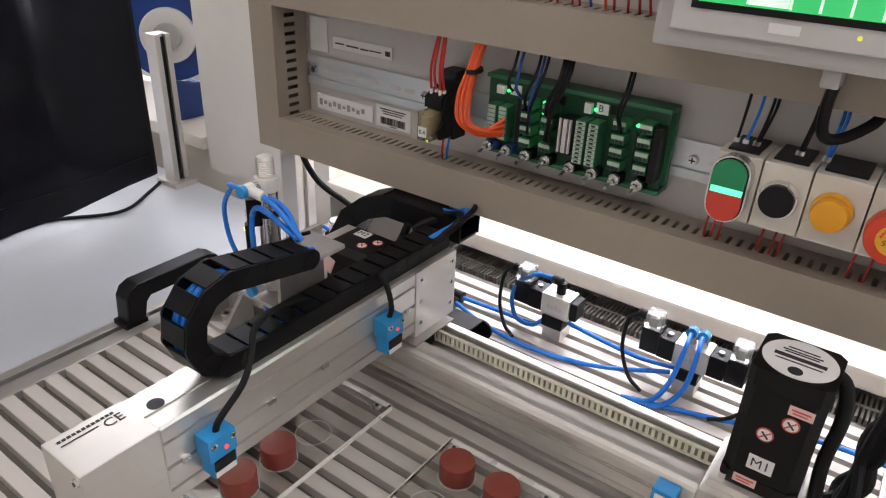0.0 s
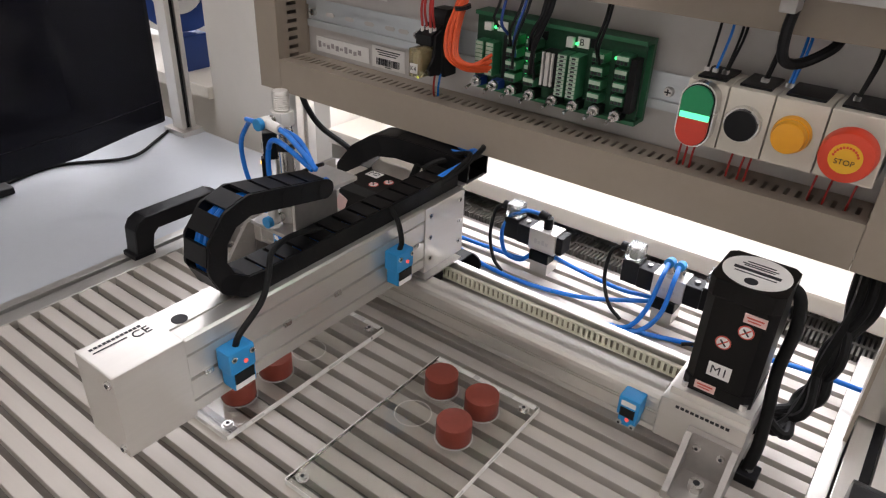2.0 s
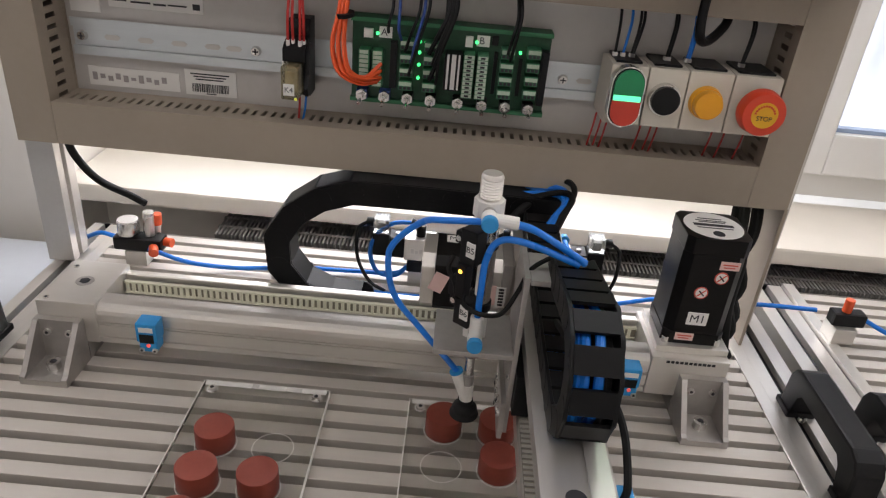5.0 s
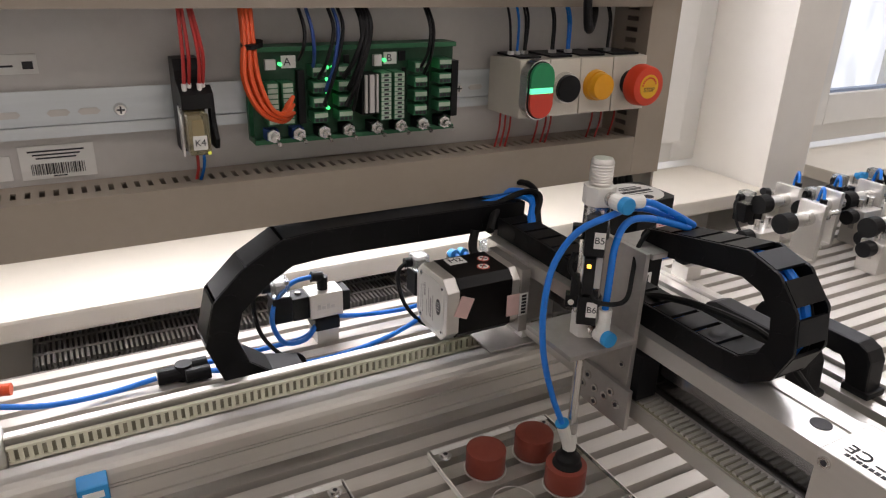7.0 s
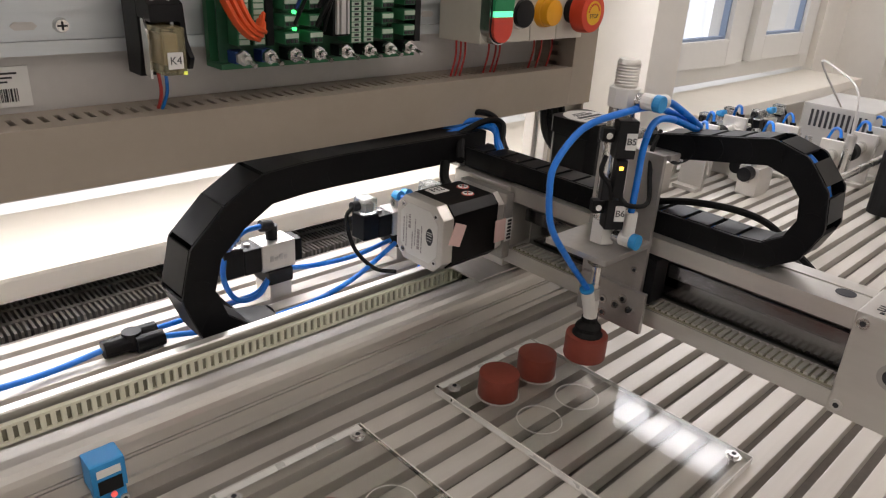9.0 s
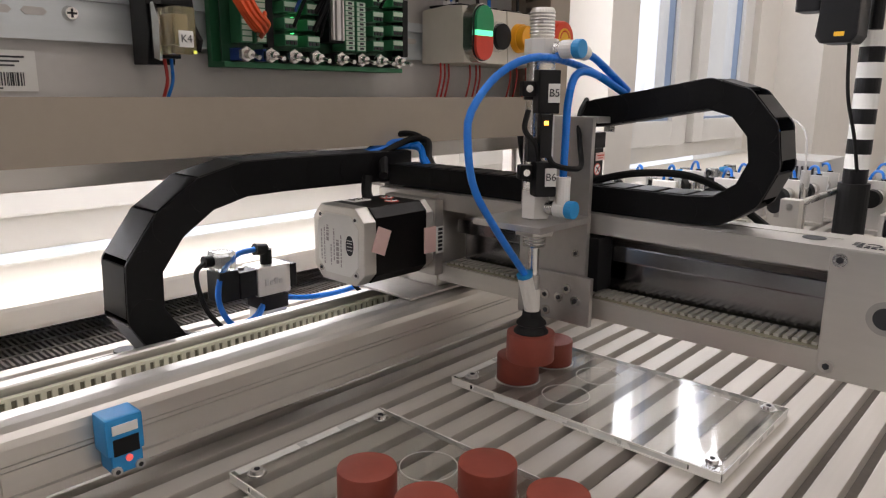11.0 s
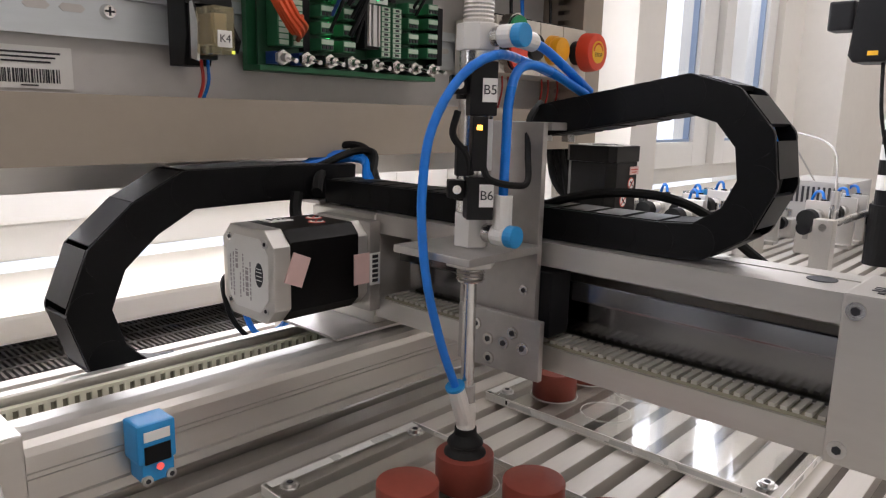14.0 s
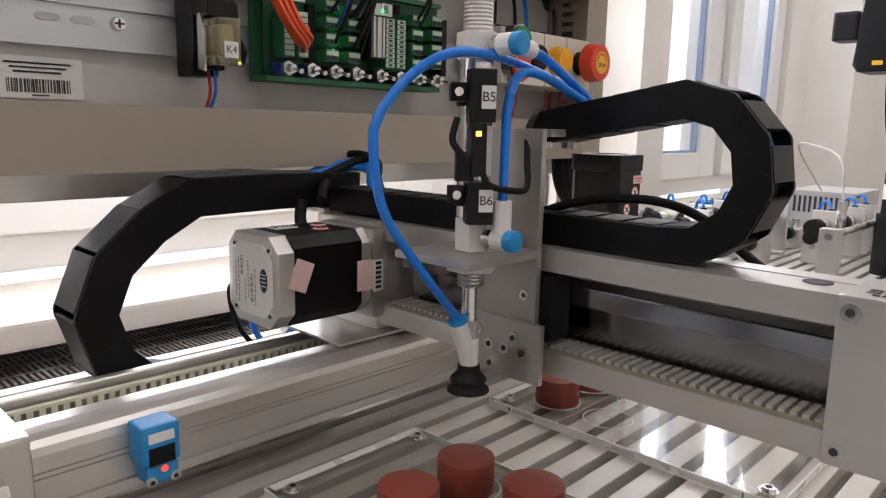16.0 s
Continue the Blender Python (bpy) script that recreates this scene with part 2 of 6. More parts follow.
def smooth_path(pts, n=8):
    """Catmull-Rom through the points."""
    P = [Vector(p) for p in pts]
    P = [P[0] * 2 - P[1]] + P + [P[-1] * 2 - P[-2]]
    out = []
    for a, b, c, d in zip(P, P[1:], P[2:], P[3:]):
        for i in range(n):
            t = i / n
            out.append(0.5 * (2 * b + (c - a) * t + (2 * a - 5 * b + 4 * c - d) * t * t + (3 * b - a - 3 * c + d) * t ** 3))
    return out + [P[-2]]


def T(pts, r, seg=8, n=6, bm=None):
    """A round hose or wire through the points."""
    bm = bm or bmesh.new()
    path = smooth_path(pts, n) if n > 1 else [Vector(p) for p in pts]
    rings, side = [], None
    for i, p in enumerate(path):
        d = (path[min(i + 1, len(path) - 1)] - path[max(i - 1, 0)]).normalized()
        if side is None:
            side = d.orthogonal().normalized()
        side = (side - d * side.dot(d)).normalized()
        up = d.cross(side)
        rings.append([bm.verts.new(p + (side * math.cos(a) + up * math.sin(a)) * r) for a in (2 * math.pi * k / seg for k in range(seg))])
    for a, b in zip(rings, rings[1:]):
        for k in range(seg):
            bm.faces.new((a[k], a[(k + 1) % seg], b[(k + 1) % seg], b[k]))
    bm.faces.new(rings[0]), bm.faces.new(rings[-1])
    return bm


def lathe(profile, x, y, seg=28, bm=None):
    """A turned body about the upright line at x, y from (radius, z) pairs."""
    bm = bm or bmesh.new()
    rings = [[bm.verts.new((x + r * math.cos(a), y + r * math.sin(a), z)) for a in (2 * math.pi * k / seg for k in range(seg))] for r, z in profile]
    for a, b in zip(rings, rings[1:]):
        for k in range(seg):
            bm.faces.new((a[k], a[(k + 1) % seg], b[(k + 1) % seg], b[k]))
    bm.faces.new(rings[0]), bm.faces.new(rings[-1])
    return bm


def prism(outline, axis, a, b, bevel=0.0, bm=None):
    """An outline of 2D points drawn along an axis from a to b (x: y,z; y: x,z; z: x,y)."""
    bm = bm or bmesh.new()
    put = {"x": lambda p, s: (s, p[0], p[1]), "y": lambda p, s: (p[0], s, p[1]), "z": lambda p, s: (p[0], p[1], s)}[axis]
    lo = [bm.verts.new(put(p, a)) for p in outline]
    hi = [bm.verts.new(put(p, b)) for p in outline]
    n = len(outline)
    bm.faces.new(lo), bm.faces.new(hi)
    for i in range(n):
        bm.faces.new((lo[i], lo[(i + 1) % n], hi[(i + 1) % n], hi[i]))
    if bevel:
        bmesh.ops.bevel(bm, geom=list(bm.edges), offset=bevel, segments=2, profile=0.7, affect="EDGES")
    return bm


def text(name, words, size, m, material, parent, label=""):
    """Lettering as a thin mesh; m is the pose of its middle, in the world."""
    cu = bpy.data.curves.new(name, "FONT")
    cu.body, cu.size, cu.align_x, cu.align_y, cu.extrude = words, size, "CENTER", "CENTER", 0.0001
    tmp = new("lettering", cu)
    me = bpy.data.meshes.new_from_object(tmp.evaluated_get(bpy.context.evaluated_depsgraph_get()))
    bpy.data.objects.remove(tmp)
    me.transform(Matrix.Translation(-ORIGIN[parent.name]) @ m)
    me.materials.clear()
    me.materials.append(material)
    ob = new(name, me)
    ORIGIN[ob.name] = ORIGIN[parent.name]
    ob.parent = parent
    return tagged(ob, label) if label else ob


FRONT = (90, 0, 0)  # lettering that faces -y
LEFT = (90, 0, -90)  # lettering that faces -x
UP = (0, 0, 0)


def screw(parent, p, axis, r=0.004, h=0.003, m=None):
    """A socket-head screw, its head standing out along axis."""
    p, a = Vector(p), Vector(axis)
    bm = C(p - a * 0.001, p + a * h, r, seg=14)
    bm2 = C(p + a * h, p + a * (h + 0.0004), r * 0.5, seg=6)
    s = part("screw", bm, m or STEEL, parent)
    part("socket", bm2, INK, s)
    return s


def structure(name, bm, material, label):
    return tagged(part(name, bm, material), label, name.rstrip("_0123456789").replace("_", " "), kind="structure")


# ---------- room ----------
structure("floor", B((-3.2, 3.4, -3.0, 0.9, -0.85, -0.80)), FLOOR, "grey vinyl classroom floor under the benches")
structure("ceiling", B((-3.2, 3.4, -3.0, 0.9, 2.02, 2.07)), CEIL, "white painted classroom ceiling")
structure("wall_south", B((-3.2, 3.4, -3.1, -3.0, -0.8, 2.02)), WALL, "plain white classroom wall")
structure("wall_west", B((-3.3, -3.2, -3.0, 0.9, -0.8, 2.02)), WALL, "plain white classroom wall")
structure("wall_east", B((3.4, 3.5, -3.0, 0.9, -0.8, 2.02)), WALL, "plain white classroom wall")
# window wall: pillars, parapet below the sills, lintel
structure("wall_north", B((-3.2, -2.05, 0.46, 0.78, -0.8, 2.02), (-0.78, -0.46, 0.46, 0.78, -0.8, 2.02), (0.86, 0.965, 0.46, 0.78, -0.8, 2.02),
                          (2.22, 3.4, 0.46, 0.78, -0.8, 2.02), (-2.05, -0.78, 0.56, 0.78, -0.8, 0.0), (-0.46, 0.86, 0.56, 0.78, -0.8, 0.0),
                          (0.965, 2.22, 0.56, 0.78, -0.8, 0.0), (-2.05, -0.78, 0.46, 0.78, 1.5, 2.02), (-0.46, 0.86, 0.46, 0.78, 1.5, 2.02),
                          (0.965, 2.22, 0.46, 0.78, 1.5, 2.02),
                          (0.965, 1.074, 0.60, 0.78, 0.0, 1.5), (2.031, 2.22, 0.60, 0.78, 0.0, 1.5)), WALL, "white painted window wall with pillars between the windows")
structure("backdrop", B((-9, 16, 2.2, 2.25, -0.8, 5.0)), OUTSIDE, "pale bright daylight outside the windows")


def window(i, x0, x1, xm=None):
    w = thing("window_%d" % i, (x0, 0.62, 0.03), "white framed double window with a cream sill", "window", kind="structure")
    xm = xm or (x0 + x1) / 2
    part("window_frame", B((x0, x0 + 0.06, 0.62, 0.68, 0.045, 1.5), (x1 - 0.06, x1, 0.62, 0.68, 0.045, 1.5), (x0 + 0.06, x1 - 0.06, 0.62, 0.68, 0.045, 0.085),
                           (x0 + 0.06, x1 - 0.06, 0.62, 0.68, 1.44, 1.5), (xm - 0.035, xm + 0.035, 0.62, 0.68, 0.085, 1.44), bevel=0.003), FRAME, w)
    for a, b in ((x0 + 0.062, xm - 0.037), (xm + 0.037, x1 - 0.062)):
        sash = part("sash", B((a, a + 0.065, 0.60, 0.66, 0.087, 1.438), (b - 0.065, b, 0.60, 0.66, 0.087, 1.438), (a + 0.065, b - 0.065, 0.60, 0.66, 0.087, 0.15),
                              (a + 0.065, b - 0.065, 0.60, 0.66, 1.37, 1.438), bevel=0.003), FRAME, w)
        g = part("pane", B((a + 0.066, b - 0.066, 0.628, 0.634, 0.151, 1.369)), GLASS, sash, "clear window pane")
        g.visible_shadow = False
        part("gasket", B((a + 0.065, a + 0.071, 0.612, 0.627, 0.15, 1.37), (b - 0.071, b - 0.065, 0.612, 0.627, 0.15, 1.37), (a + 0.071, b - 0.071, 0.612, 0.627, 0.15, 0.156)), GASKET, sash)
    part("window_sill", B((x0 + 0.002, x1 - 0.002, 0.450, 0.62, 0.009, 0.034), bevel=0.004), SILL, w, "cream window sill board")
    return w


window(1, -0.46, 0.86, 0.50)
window(2, 1.075, 2.03)
window(3, -2.05, -0.78)

# radiator grille under the sill, behind the plates
gr = thing("radiator_grille", (0.22, 0.49, -0.60), "dark slotted radiator grille below the window sill", "grille")
part("grille_body", B((-0.255, 0.70, 0.428, 0.555, -0.60, -0.026)), DARKGRID, gr)
bm = bmesh.new()
for i in range(178):
    for j in range(4):
        x, y = -0.25 + i * 0.00532, 0.430 + j * 0.027
        B((x, x + 0.0025, y, y + 0.021, -0.026, -0.012), bm=bm)
for j in range(4):
    y = 0.430 + j * 0.027
    B((-0.252, 0.698, y + 0.0212, y + 0.0266, -0.026, -0.0118), bm=bm)
tagged(part("grille_fin", bm, GRIDFIN_LIT, gr), kind="stuff")

# tables
tb = thing("table", (-1.1, 0.0, -0.8), "pale blue laminate table along the window wall", "table")
part("tabletop", B((-1.9, 1.9, -0.75, 0.425, -0.075, -0.045), bevel=0.003), TABLE, tb)
for x in (-1.8, 1.8):
    for y in (-0.65, 0.33):
        part("leg", B((x - 0.025, x + 0.025, y - 0.025, y + 0.025, -0.8, -0.075), bevel=0.003), ALU, tb)

# ---------- the station's slotted plate ----------
PITCH = 0.0227
SLOT0 = 0.1015  # y of one slot's middle


def slotted_plate(name, x0, x1, y0, y1, label):
    p = thing(name, ((x0 + x1) / 2, (y0 + y1) / 2, -0.045), label, "base plate")
    part("core", B((x0, x1, y0, y1, -0.045, -0.0105)), SLOT_SHADED, p, "slot floor of the plate, colour darkened for groove shade")
    for a, b in ((x0 - 0.004, x0 + 0.010), (x1 - 0.010, x1 + 0.004)):
        part("edge_strip", B((a, b, y0, y1, -0.010, 0.0006), bevel=0.0012), ALU_Y, p)
    first = math.ceil((y0 - SLOT0) / PITCH)
    me = None
    n = first
    while SLOT0 + (n + 1) * PITCH < y1:
        yc = SLOT0 + (n + 0.5) * PITCH
        if me is None:
            bm = B((x0 + 0.0102, x1 - 0.0102, -0.0072, 0.0072, -0.0104, 0.0), bevel=0.0009)
            me = bpy.data.meshes.new("bar")
            bmesh.ops.translate(bm, verts=bm.verts, vec=(-(x0 + x1) / 2, 0, 0))
            bm.to_mesh(me)
            bm.free()
            me.materials.append(BAR)
        ob = new("bar", me)
        ob.parent = p
        ob.location = (0, yc - (y0 + y1) / 2, 0.045)
        n += 1
    return p


slotted_plate("slotted_plate", -0.362, 0.392, -0.40, 0.415, "silver slotted aluminium base plate with dark grooves")
slotted_plate("slotted_plate", 0.505, 1.30, -0.40, 0.415, "silver slotted base plate of the neighbouring station")


def side_profile(x0, x1, label):
    t = thing("side_profile", ((x0 + x1) / 2, 0, -0.045), label, "aluminium profile", "side profiles")
    w = x1 - x0
    part("profile_body", prism([(x0, -0.045), (x1, -0.045), (x1, -0.004), (x0 + w * 0.62, -0.004), (x0 + w * 0.62, -0.014), (x0 + w * 0.38, -0.014), (x0 + w * 0.38, -0.004), (x0, -0.004)], "y", -0.40, 0.415, 0.0008), ALU_Y, t)
    part("groove_insert", B((x0 + w * 0.40, x0 + w * 0.60, -0.398, 0.413, -0.0138, -0.0115)), BLACK, t, "dark groove filler strip")
    for y0, y1 in ((-0.403, -0.4002), (0.4152, 0.418)):
        part("end_cap", B((x0 + 0.0005, x1 - 0.0005, y0, y1, -0.0445, -0.0045), bevel=0.0008), BLACK, t)
    return t


side_profile(-0.402, -0.3675, "grooved aluminium profile along the plate's edge")
side_profile(0.3985, 0.440, "grooved aluminium profile along the plate's edge")
side_profile(0.455, 0.4995, "grooved aluminium profile of the neighbouring station")


def handle(x, y0, y1, label):
    h = thing("handle", (x, (y0 + y1) / 2, -0.004), label, "handle", "bench handles")
    outline = [(y0 - 0.010, -0.004), (y0 - 0.007, 0.034), (y0 - 0.001, 0.044), (y0 + 0.010, 0.049), (y1 - 0.010, 0.049), (y1 + 0.001, 0.044), (y1 + 0.007, 0.034), (y1 + 0.010, -0.004),
               (y1 - 0.012, -0.004), (y1 - 0.014, 0.024), (y1 - 0.022, 0.032), (y0 + 0.022, 0.032), (y0 + 0.014, 0.024), (y0 + 0.012, -0.004)]
    part("grip", prism(outline, "x", x - 0.0125, x + 0.0125, 0.003), BLACK, h)
    for y in (y0, y1):
        f = part("foot", B((x - 0.014, x + 0.014, y - 0.014, y + 0.014, -0.004, 0.003), bevel=0.0015), BLACK, h)
        part("bolt", C((x, y + (0.017 if y == y0 else -0.017), -0.004), (x, y + (0.017 if y == y0 else -0.017), 0.001), 0.004, seg=12), STEEL, f)
    return h


handle(-0.384, 0.045, 0.165, "black plastic bow handle on the plate's side profile")
handle(0.419, 0.045, 0.165, "black plastic bow handle on the plate's side profile")
handle(0.477, 0.020, 0.140, "black plastic bow handle on the neighbouring profile")

# ---------- control rack ----------
rack = thing("control_rack", (0.005, 0.32, 0.0), "upright control rack of beige cable ducts on aluminium posts", "control rack")
part("mounting_plate", B((-0.366, 0.392, 0.305, 0.309, 0.175, 0.62)), PANEL, rack, "grey metal mounting plate")
YF, YB = 0.250, 0.3045  # front and back of the ducts


def duct_h(z0, z1, x0, x1, top=True, bottom=True):
    """A level slotted duct: lid, bottom and a comb of fingers above and below."""
    d = part("duct_lid", prism([(YF, z0), (YF + 0.010, z0), (YF + 0.010, z0 + 0.002), (YF + 0.002, z0 + 0.002), (YF + 0.002, z1 - 0.002), (YF + 0.010, z1 - 0.002), (YF + 0.010, z1), (YF, z1)], "x", x0, x1), BEIGE, rack)
    part("duct_floor", B((x0, x1, YB - 0.003, YB, z0 + 0.002, z1 - 0.002)), BEIGE, d)
    bm = bmesh.new()
    n = int((x1 - x0) / 0.0094)
    for i in range(n):
        x = x0 + (i + 0.2) * (x1 - x0) / n
        for zz, on in ((z1 - 0.0022, top), (z0 + 0.0006, bottom)):
            if on:
                B((x, x + 0.0056, YF + 0.0102, YB - 0.0032, zz, zz + 0.0016), bm=bm)
    for zz, on in ((z1 - 0.0022, top), (z0 + 0.0006, bottom)):
        if on:
            B((x0, x1, YF + 0.0101, YF + 0.018, zz + 0.0001, zz + 0.0015), (x0, x1, YB - 0.020, YB - 0.0031, zz + 0.0001, zz + 0.0015), bm=bm)
    tagged(part("duct_comb", bm, BEIGE, d), kind="stuff")


def duct_v(x0, x1, z0, z1, inner):
    d = part("duct_lid", prism([(x0, YF), (x1, YF), (x1, YF + 0.010), (x1 - 0.002, YF + 0.010), (x1 - 0.002, YF + 0.002), (x0 + 0.002, YF + 0.002), (x0 + 0.002, YF + 0.010), (x0, YF + 0.010)], "z", z0, z1), BEIGE, rack)
    outer = x0 if inner > (x0 + x1) / 2 else x1 - 0.002
    part("duct_floor", B((x0, x1, YB - 0.003, YB, z0, z1), (outer, outer + 0.002, YF + 0.0102, YB - 0.003, z0, z1)), BEIGE, d)
    bm = bmesh.new()
    xi = x1 - 0.002 if inner == x1 else x0 + 0.0003
    n = int((z1 - z0) / 0.0105)
    for i in range(n):
        z = z0 + (i + 0.2) * (z1 - z0) / n
        B((xi, xi + 0.0016, YF + 0.0102, YB - 0.0032, z, z + 0.0060), bm=bm)
    B((xi + 0.0001, xi + 0.0015, YF + 0.0101, YF + 0.018, z0, z1), (xi + 0.0001, xi + 0.0015, YB - 0.020, YB - 0.0031, z0, z1), bm=bm)
    tagged(part("duct_comb", bm, BEIGE, d), kind="stuff")


duct_h(0.172, 0.214, -0.331, 0.349)
duct_h(0.346, 0.388, -0.331, 0.349)
duct_h(0.57, 0.612, -0.331, 0.349)
duct_v(-0.371, -0.3315, 0.172, 0.612, -0.3315)
duct_v(0.3495, 0.389, 0.172, 0.612, 0.3495)
for x0, x1 in ((-0.404, -0.374), (0.393, 0.423)):
    part("post", prism([(x0, 0.310), (x1, 0.310), (x1, 0.322), (x1 - 0.006, 0.322), (x1 - 0.006, 0.330), (x1, 0.330), (x1, 0.345), (x0, 0.345), (x0, 0.330), (x0 + 0.006, 0.330), (x0 + 0.006, 0.322), (x0, 0.322)], "z", 0.0, 0.62, 0.0008), ALU_Y, rack, "grooved aluminium post")
part("side_cheek", B((0.3895, 0.392, 0.253, 0.3045, 0.172, 0.612)), ALU, rack)
part("cross_bar", B((-0.374, 0.393, 0.312, 0.342, 0.150, 0.172), bevel=0.001), ALU, rack)
part("side_web", prism([(0.262, 0.0), (0.304, 0.0), (0.304, 0.172), (0.262, 0.172)], "x", 0.393, 0.3965, 0.0005), BEIGE, rack)

# DIN rail
din = thing("din_rail", (0.0, 0.30, 0.268), "bright zinc mounting rail screwed to the rack's plate", "mounting rail")
part("rail_body", prism([(0.3048, 0.2535), (0.3048, 0.2785), (0.2975, 0.2785), (0.2975, 0.2855), (0.2963, 0.2855), (0.2963, 0.2770), (0.3036, 0.2770), (0.3036, 0.2585), (0.2963, 0.2585), (0.2963, 0.2500), (0.2975, 0.2500), (0.2975, 0.2535)], "x", -0.325, 0.205), ZINC, din)
part("rail_face", B((-0.325, 0.205, 0.3000, 0.3035, 0.2588, 0.2768)), ZINC, din)
for x in (-0.316, -0.145, 0.157):
    s = part("screw", C((x, 0.3005, 0.268), (x, 0.2955, 0.268), 0.0052, 0.004, seg=18), STEEL, din)
    part("slot_mark", B((x - 0.003, x + 0.003, 0.2950, 0.2956, 0.2674, 0.2686), (x - 0.0006, x + 0.0006, 0.2950, 0.2956, 0.2652, 0.2708)), INK, s)
for x in (-0.295, -0.262, -0.229, -0.196, -0.175, 0.17):
    part("rail_slot", prism([(x + 0.0025, 0.2655), (x + 0.0135, 0.2655), (x + 0.016, 0.268), (x + 0.0135, 0.2705), (x + 0.0025, 0.2705), (x, 0.268)], "y", 0.2994, 0.3001), PANEL, din)


def sticker(name, x0, x1, z0, z1, label, cat="label"):
    t = thing(name, ((x0 + x1) / 2, 0.3045, (z0 + z1) / 2), label, cat)
    part("paper", B((x0, x1, 0.3035, 0.3046, z0, z1)), PAPER, t)
    return t


# inventory sticker with a bar code, number and address as bars
st = sticker("barcode_sticker", -0.220, -0.168, 0.217, 0.243, "white inventory sticker with a black bar code")
rng = random.Random(4)
bars, x = [], -0.213
while x < -0.176:
    w = rng.choice((0.0004, 0.0007, 0.0011))
    bars.append((x, x + w, 0.3030, 0.3036, 0.2205, 0.2290))
    x += w + rng.choice((0.0004, 0.0007, 0.0010))
tagged(part("bar_code", B(*bars), INK, st), kind="stuff")
part("print", B((-0.214, -0.175, 0.3030, 0.3036, 0.2382, 0.2394), (-0.211, -0.178, 0.3030, 0.3036, 0.2355, 0.2366), (-0.209, -0.181, 0.3030, 0.3036, 0.2328, 0.2339), (-0.199, -0.189, 0.3030, 0.3036, 0.2185, 0.2194)), INK, st)
lg = sticker("logo_sticker", -0.318, -0.226, 0.218, 0.237, "worn pale sticker with dark printed marks")
part("print", B(*[(-0.314 + i * 0.0078, -0.3092 + i * 0.0078, 0.3030, 0.3036, 0.2235 + (i % 2) * 0.002, 0.2315 - (i % 3) * 0.0015) for i in range(10)]), FADED, lg)
l2 = sticker("type_sticker", -0.288, -0.196, 0.297, 0.311, "white type label with small dark print")
part("print", B((-0.284, -0.270, 0.3030, 0.3036, 0.303, 0.3045), (-0.266, -0.247, 0.3030, 0.3036, 0.3022, 0.3040), (-0.244, -0.232, 0.3030, 0.3036, 0.3016, 0.3034), (-0.230, -0.212, 0.3030, 0.3036, 0.3022, 0.3036), (-0.206, -0.199, 0.3030, 0.3036, 0.3005, 0.3060)), INK, l2)
sticker("type_sticker", -0.326, -0.297, 0.290, 0.330, "silver type label with faint print")

# relay K4
rl = thing("relay", (-0.093, 0.30, 0.268), "amber relay in a black socket on the mounting rail", "relay")
part("socket", prism([(0.2955, 0.236), (0.2955, 0.308), (0.276, 0.308), (0.271, 0.300), (0.269, 0.256), (0.274, 0.236)], "x", -0.1062, -0.0862, 0.001), BLACK, rl)
part("terminal_step", prism([(0.2688, 0.276), (0.2688, 0.294), (0.256, 0.289), (0.2480, 0.285), (0.2480, 0.274)], "x", -0.1066, -0.0858, 0.0008), BLACK, rl)
part("base_step", B((-0.1050, -0.0875, 0.2620, 0.2688, 0.2400, 0.2755), bevel=0.001), BLACK, rl)
part("clear_cover", B((-0.1055, -0.0900, 0.2350, 0.2618, 0.2420, 0.2725), bevel=0.002), AMBER, rl, "yellowed clear relay cover")
part("coil", B((-0.1025, -0.0935, 0.2400, 0.2600, 0.2480, 0.2680), bevel=0.002), TAN, rl)
part("lever", prism([(0.262, 0.243), (0.244, 0.244), (0.240, 0.252), (0.250, 0.262), (0.252, 0.285), (0.262, 0.290)], "x", -0.0856, -0.0822, 0.0008), BLACK, rl)
part("spring_clip", prism([(0.2600, 0.240), (0.2520, 0.238), (0.2500, 0.262), (0.2560, 0.276), (0.2600, 0.276)], "x", -0.1082, -0.1066), STEEL, rl)
tag = part("tag", B((-0.1030, -0.0930, 0.2338, 0.2349, 0.2465, 0.2570)), PAPER, rl)
text("tag_text", "K4", 0.007, pose(-0.0980, 0.2336, 0.2517, *FRONT), INK, rl)
part("led", B((-0.0930, -0.0908, 0.2340, 0.2348, 0.2425, 0.2445)), LED_Y, rl)
for x, y in ((-0.1025, 0.254), (-0.0985, 0.257), (-0.0915, 0.254), (-0.0885, 0.257)):
    w = part("wire", T([(x, y, 0.290), (x + 0.001, 0.251, 0.315), (x * 0.6 - 0.0385, 0.262, 0.350)], 0.0014, 6), REDW, rl)
    part("ferrule", C((x, y, 0.286), (x, y, 0.2925), 0.0019, seg=8), PAPER, w)
part("wire", T([(-0.096, 0.270, 0.240), (-0.096, 0.268, 0.225), (-0.098, 0.272, 0.212)], 0.0012, 6), REDW, rl)
part("wire", T([(-0.090, 0.272, 0.240), (-0.091, 0.270, 0.225), (-0.094, 0.274, 0.212)], 0.0012, 6), BLUE, rl)

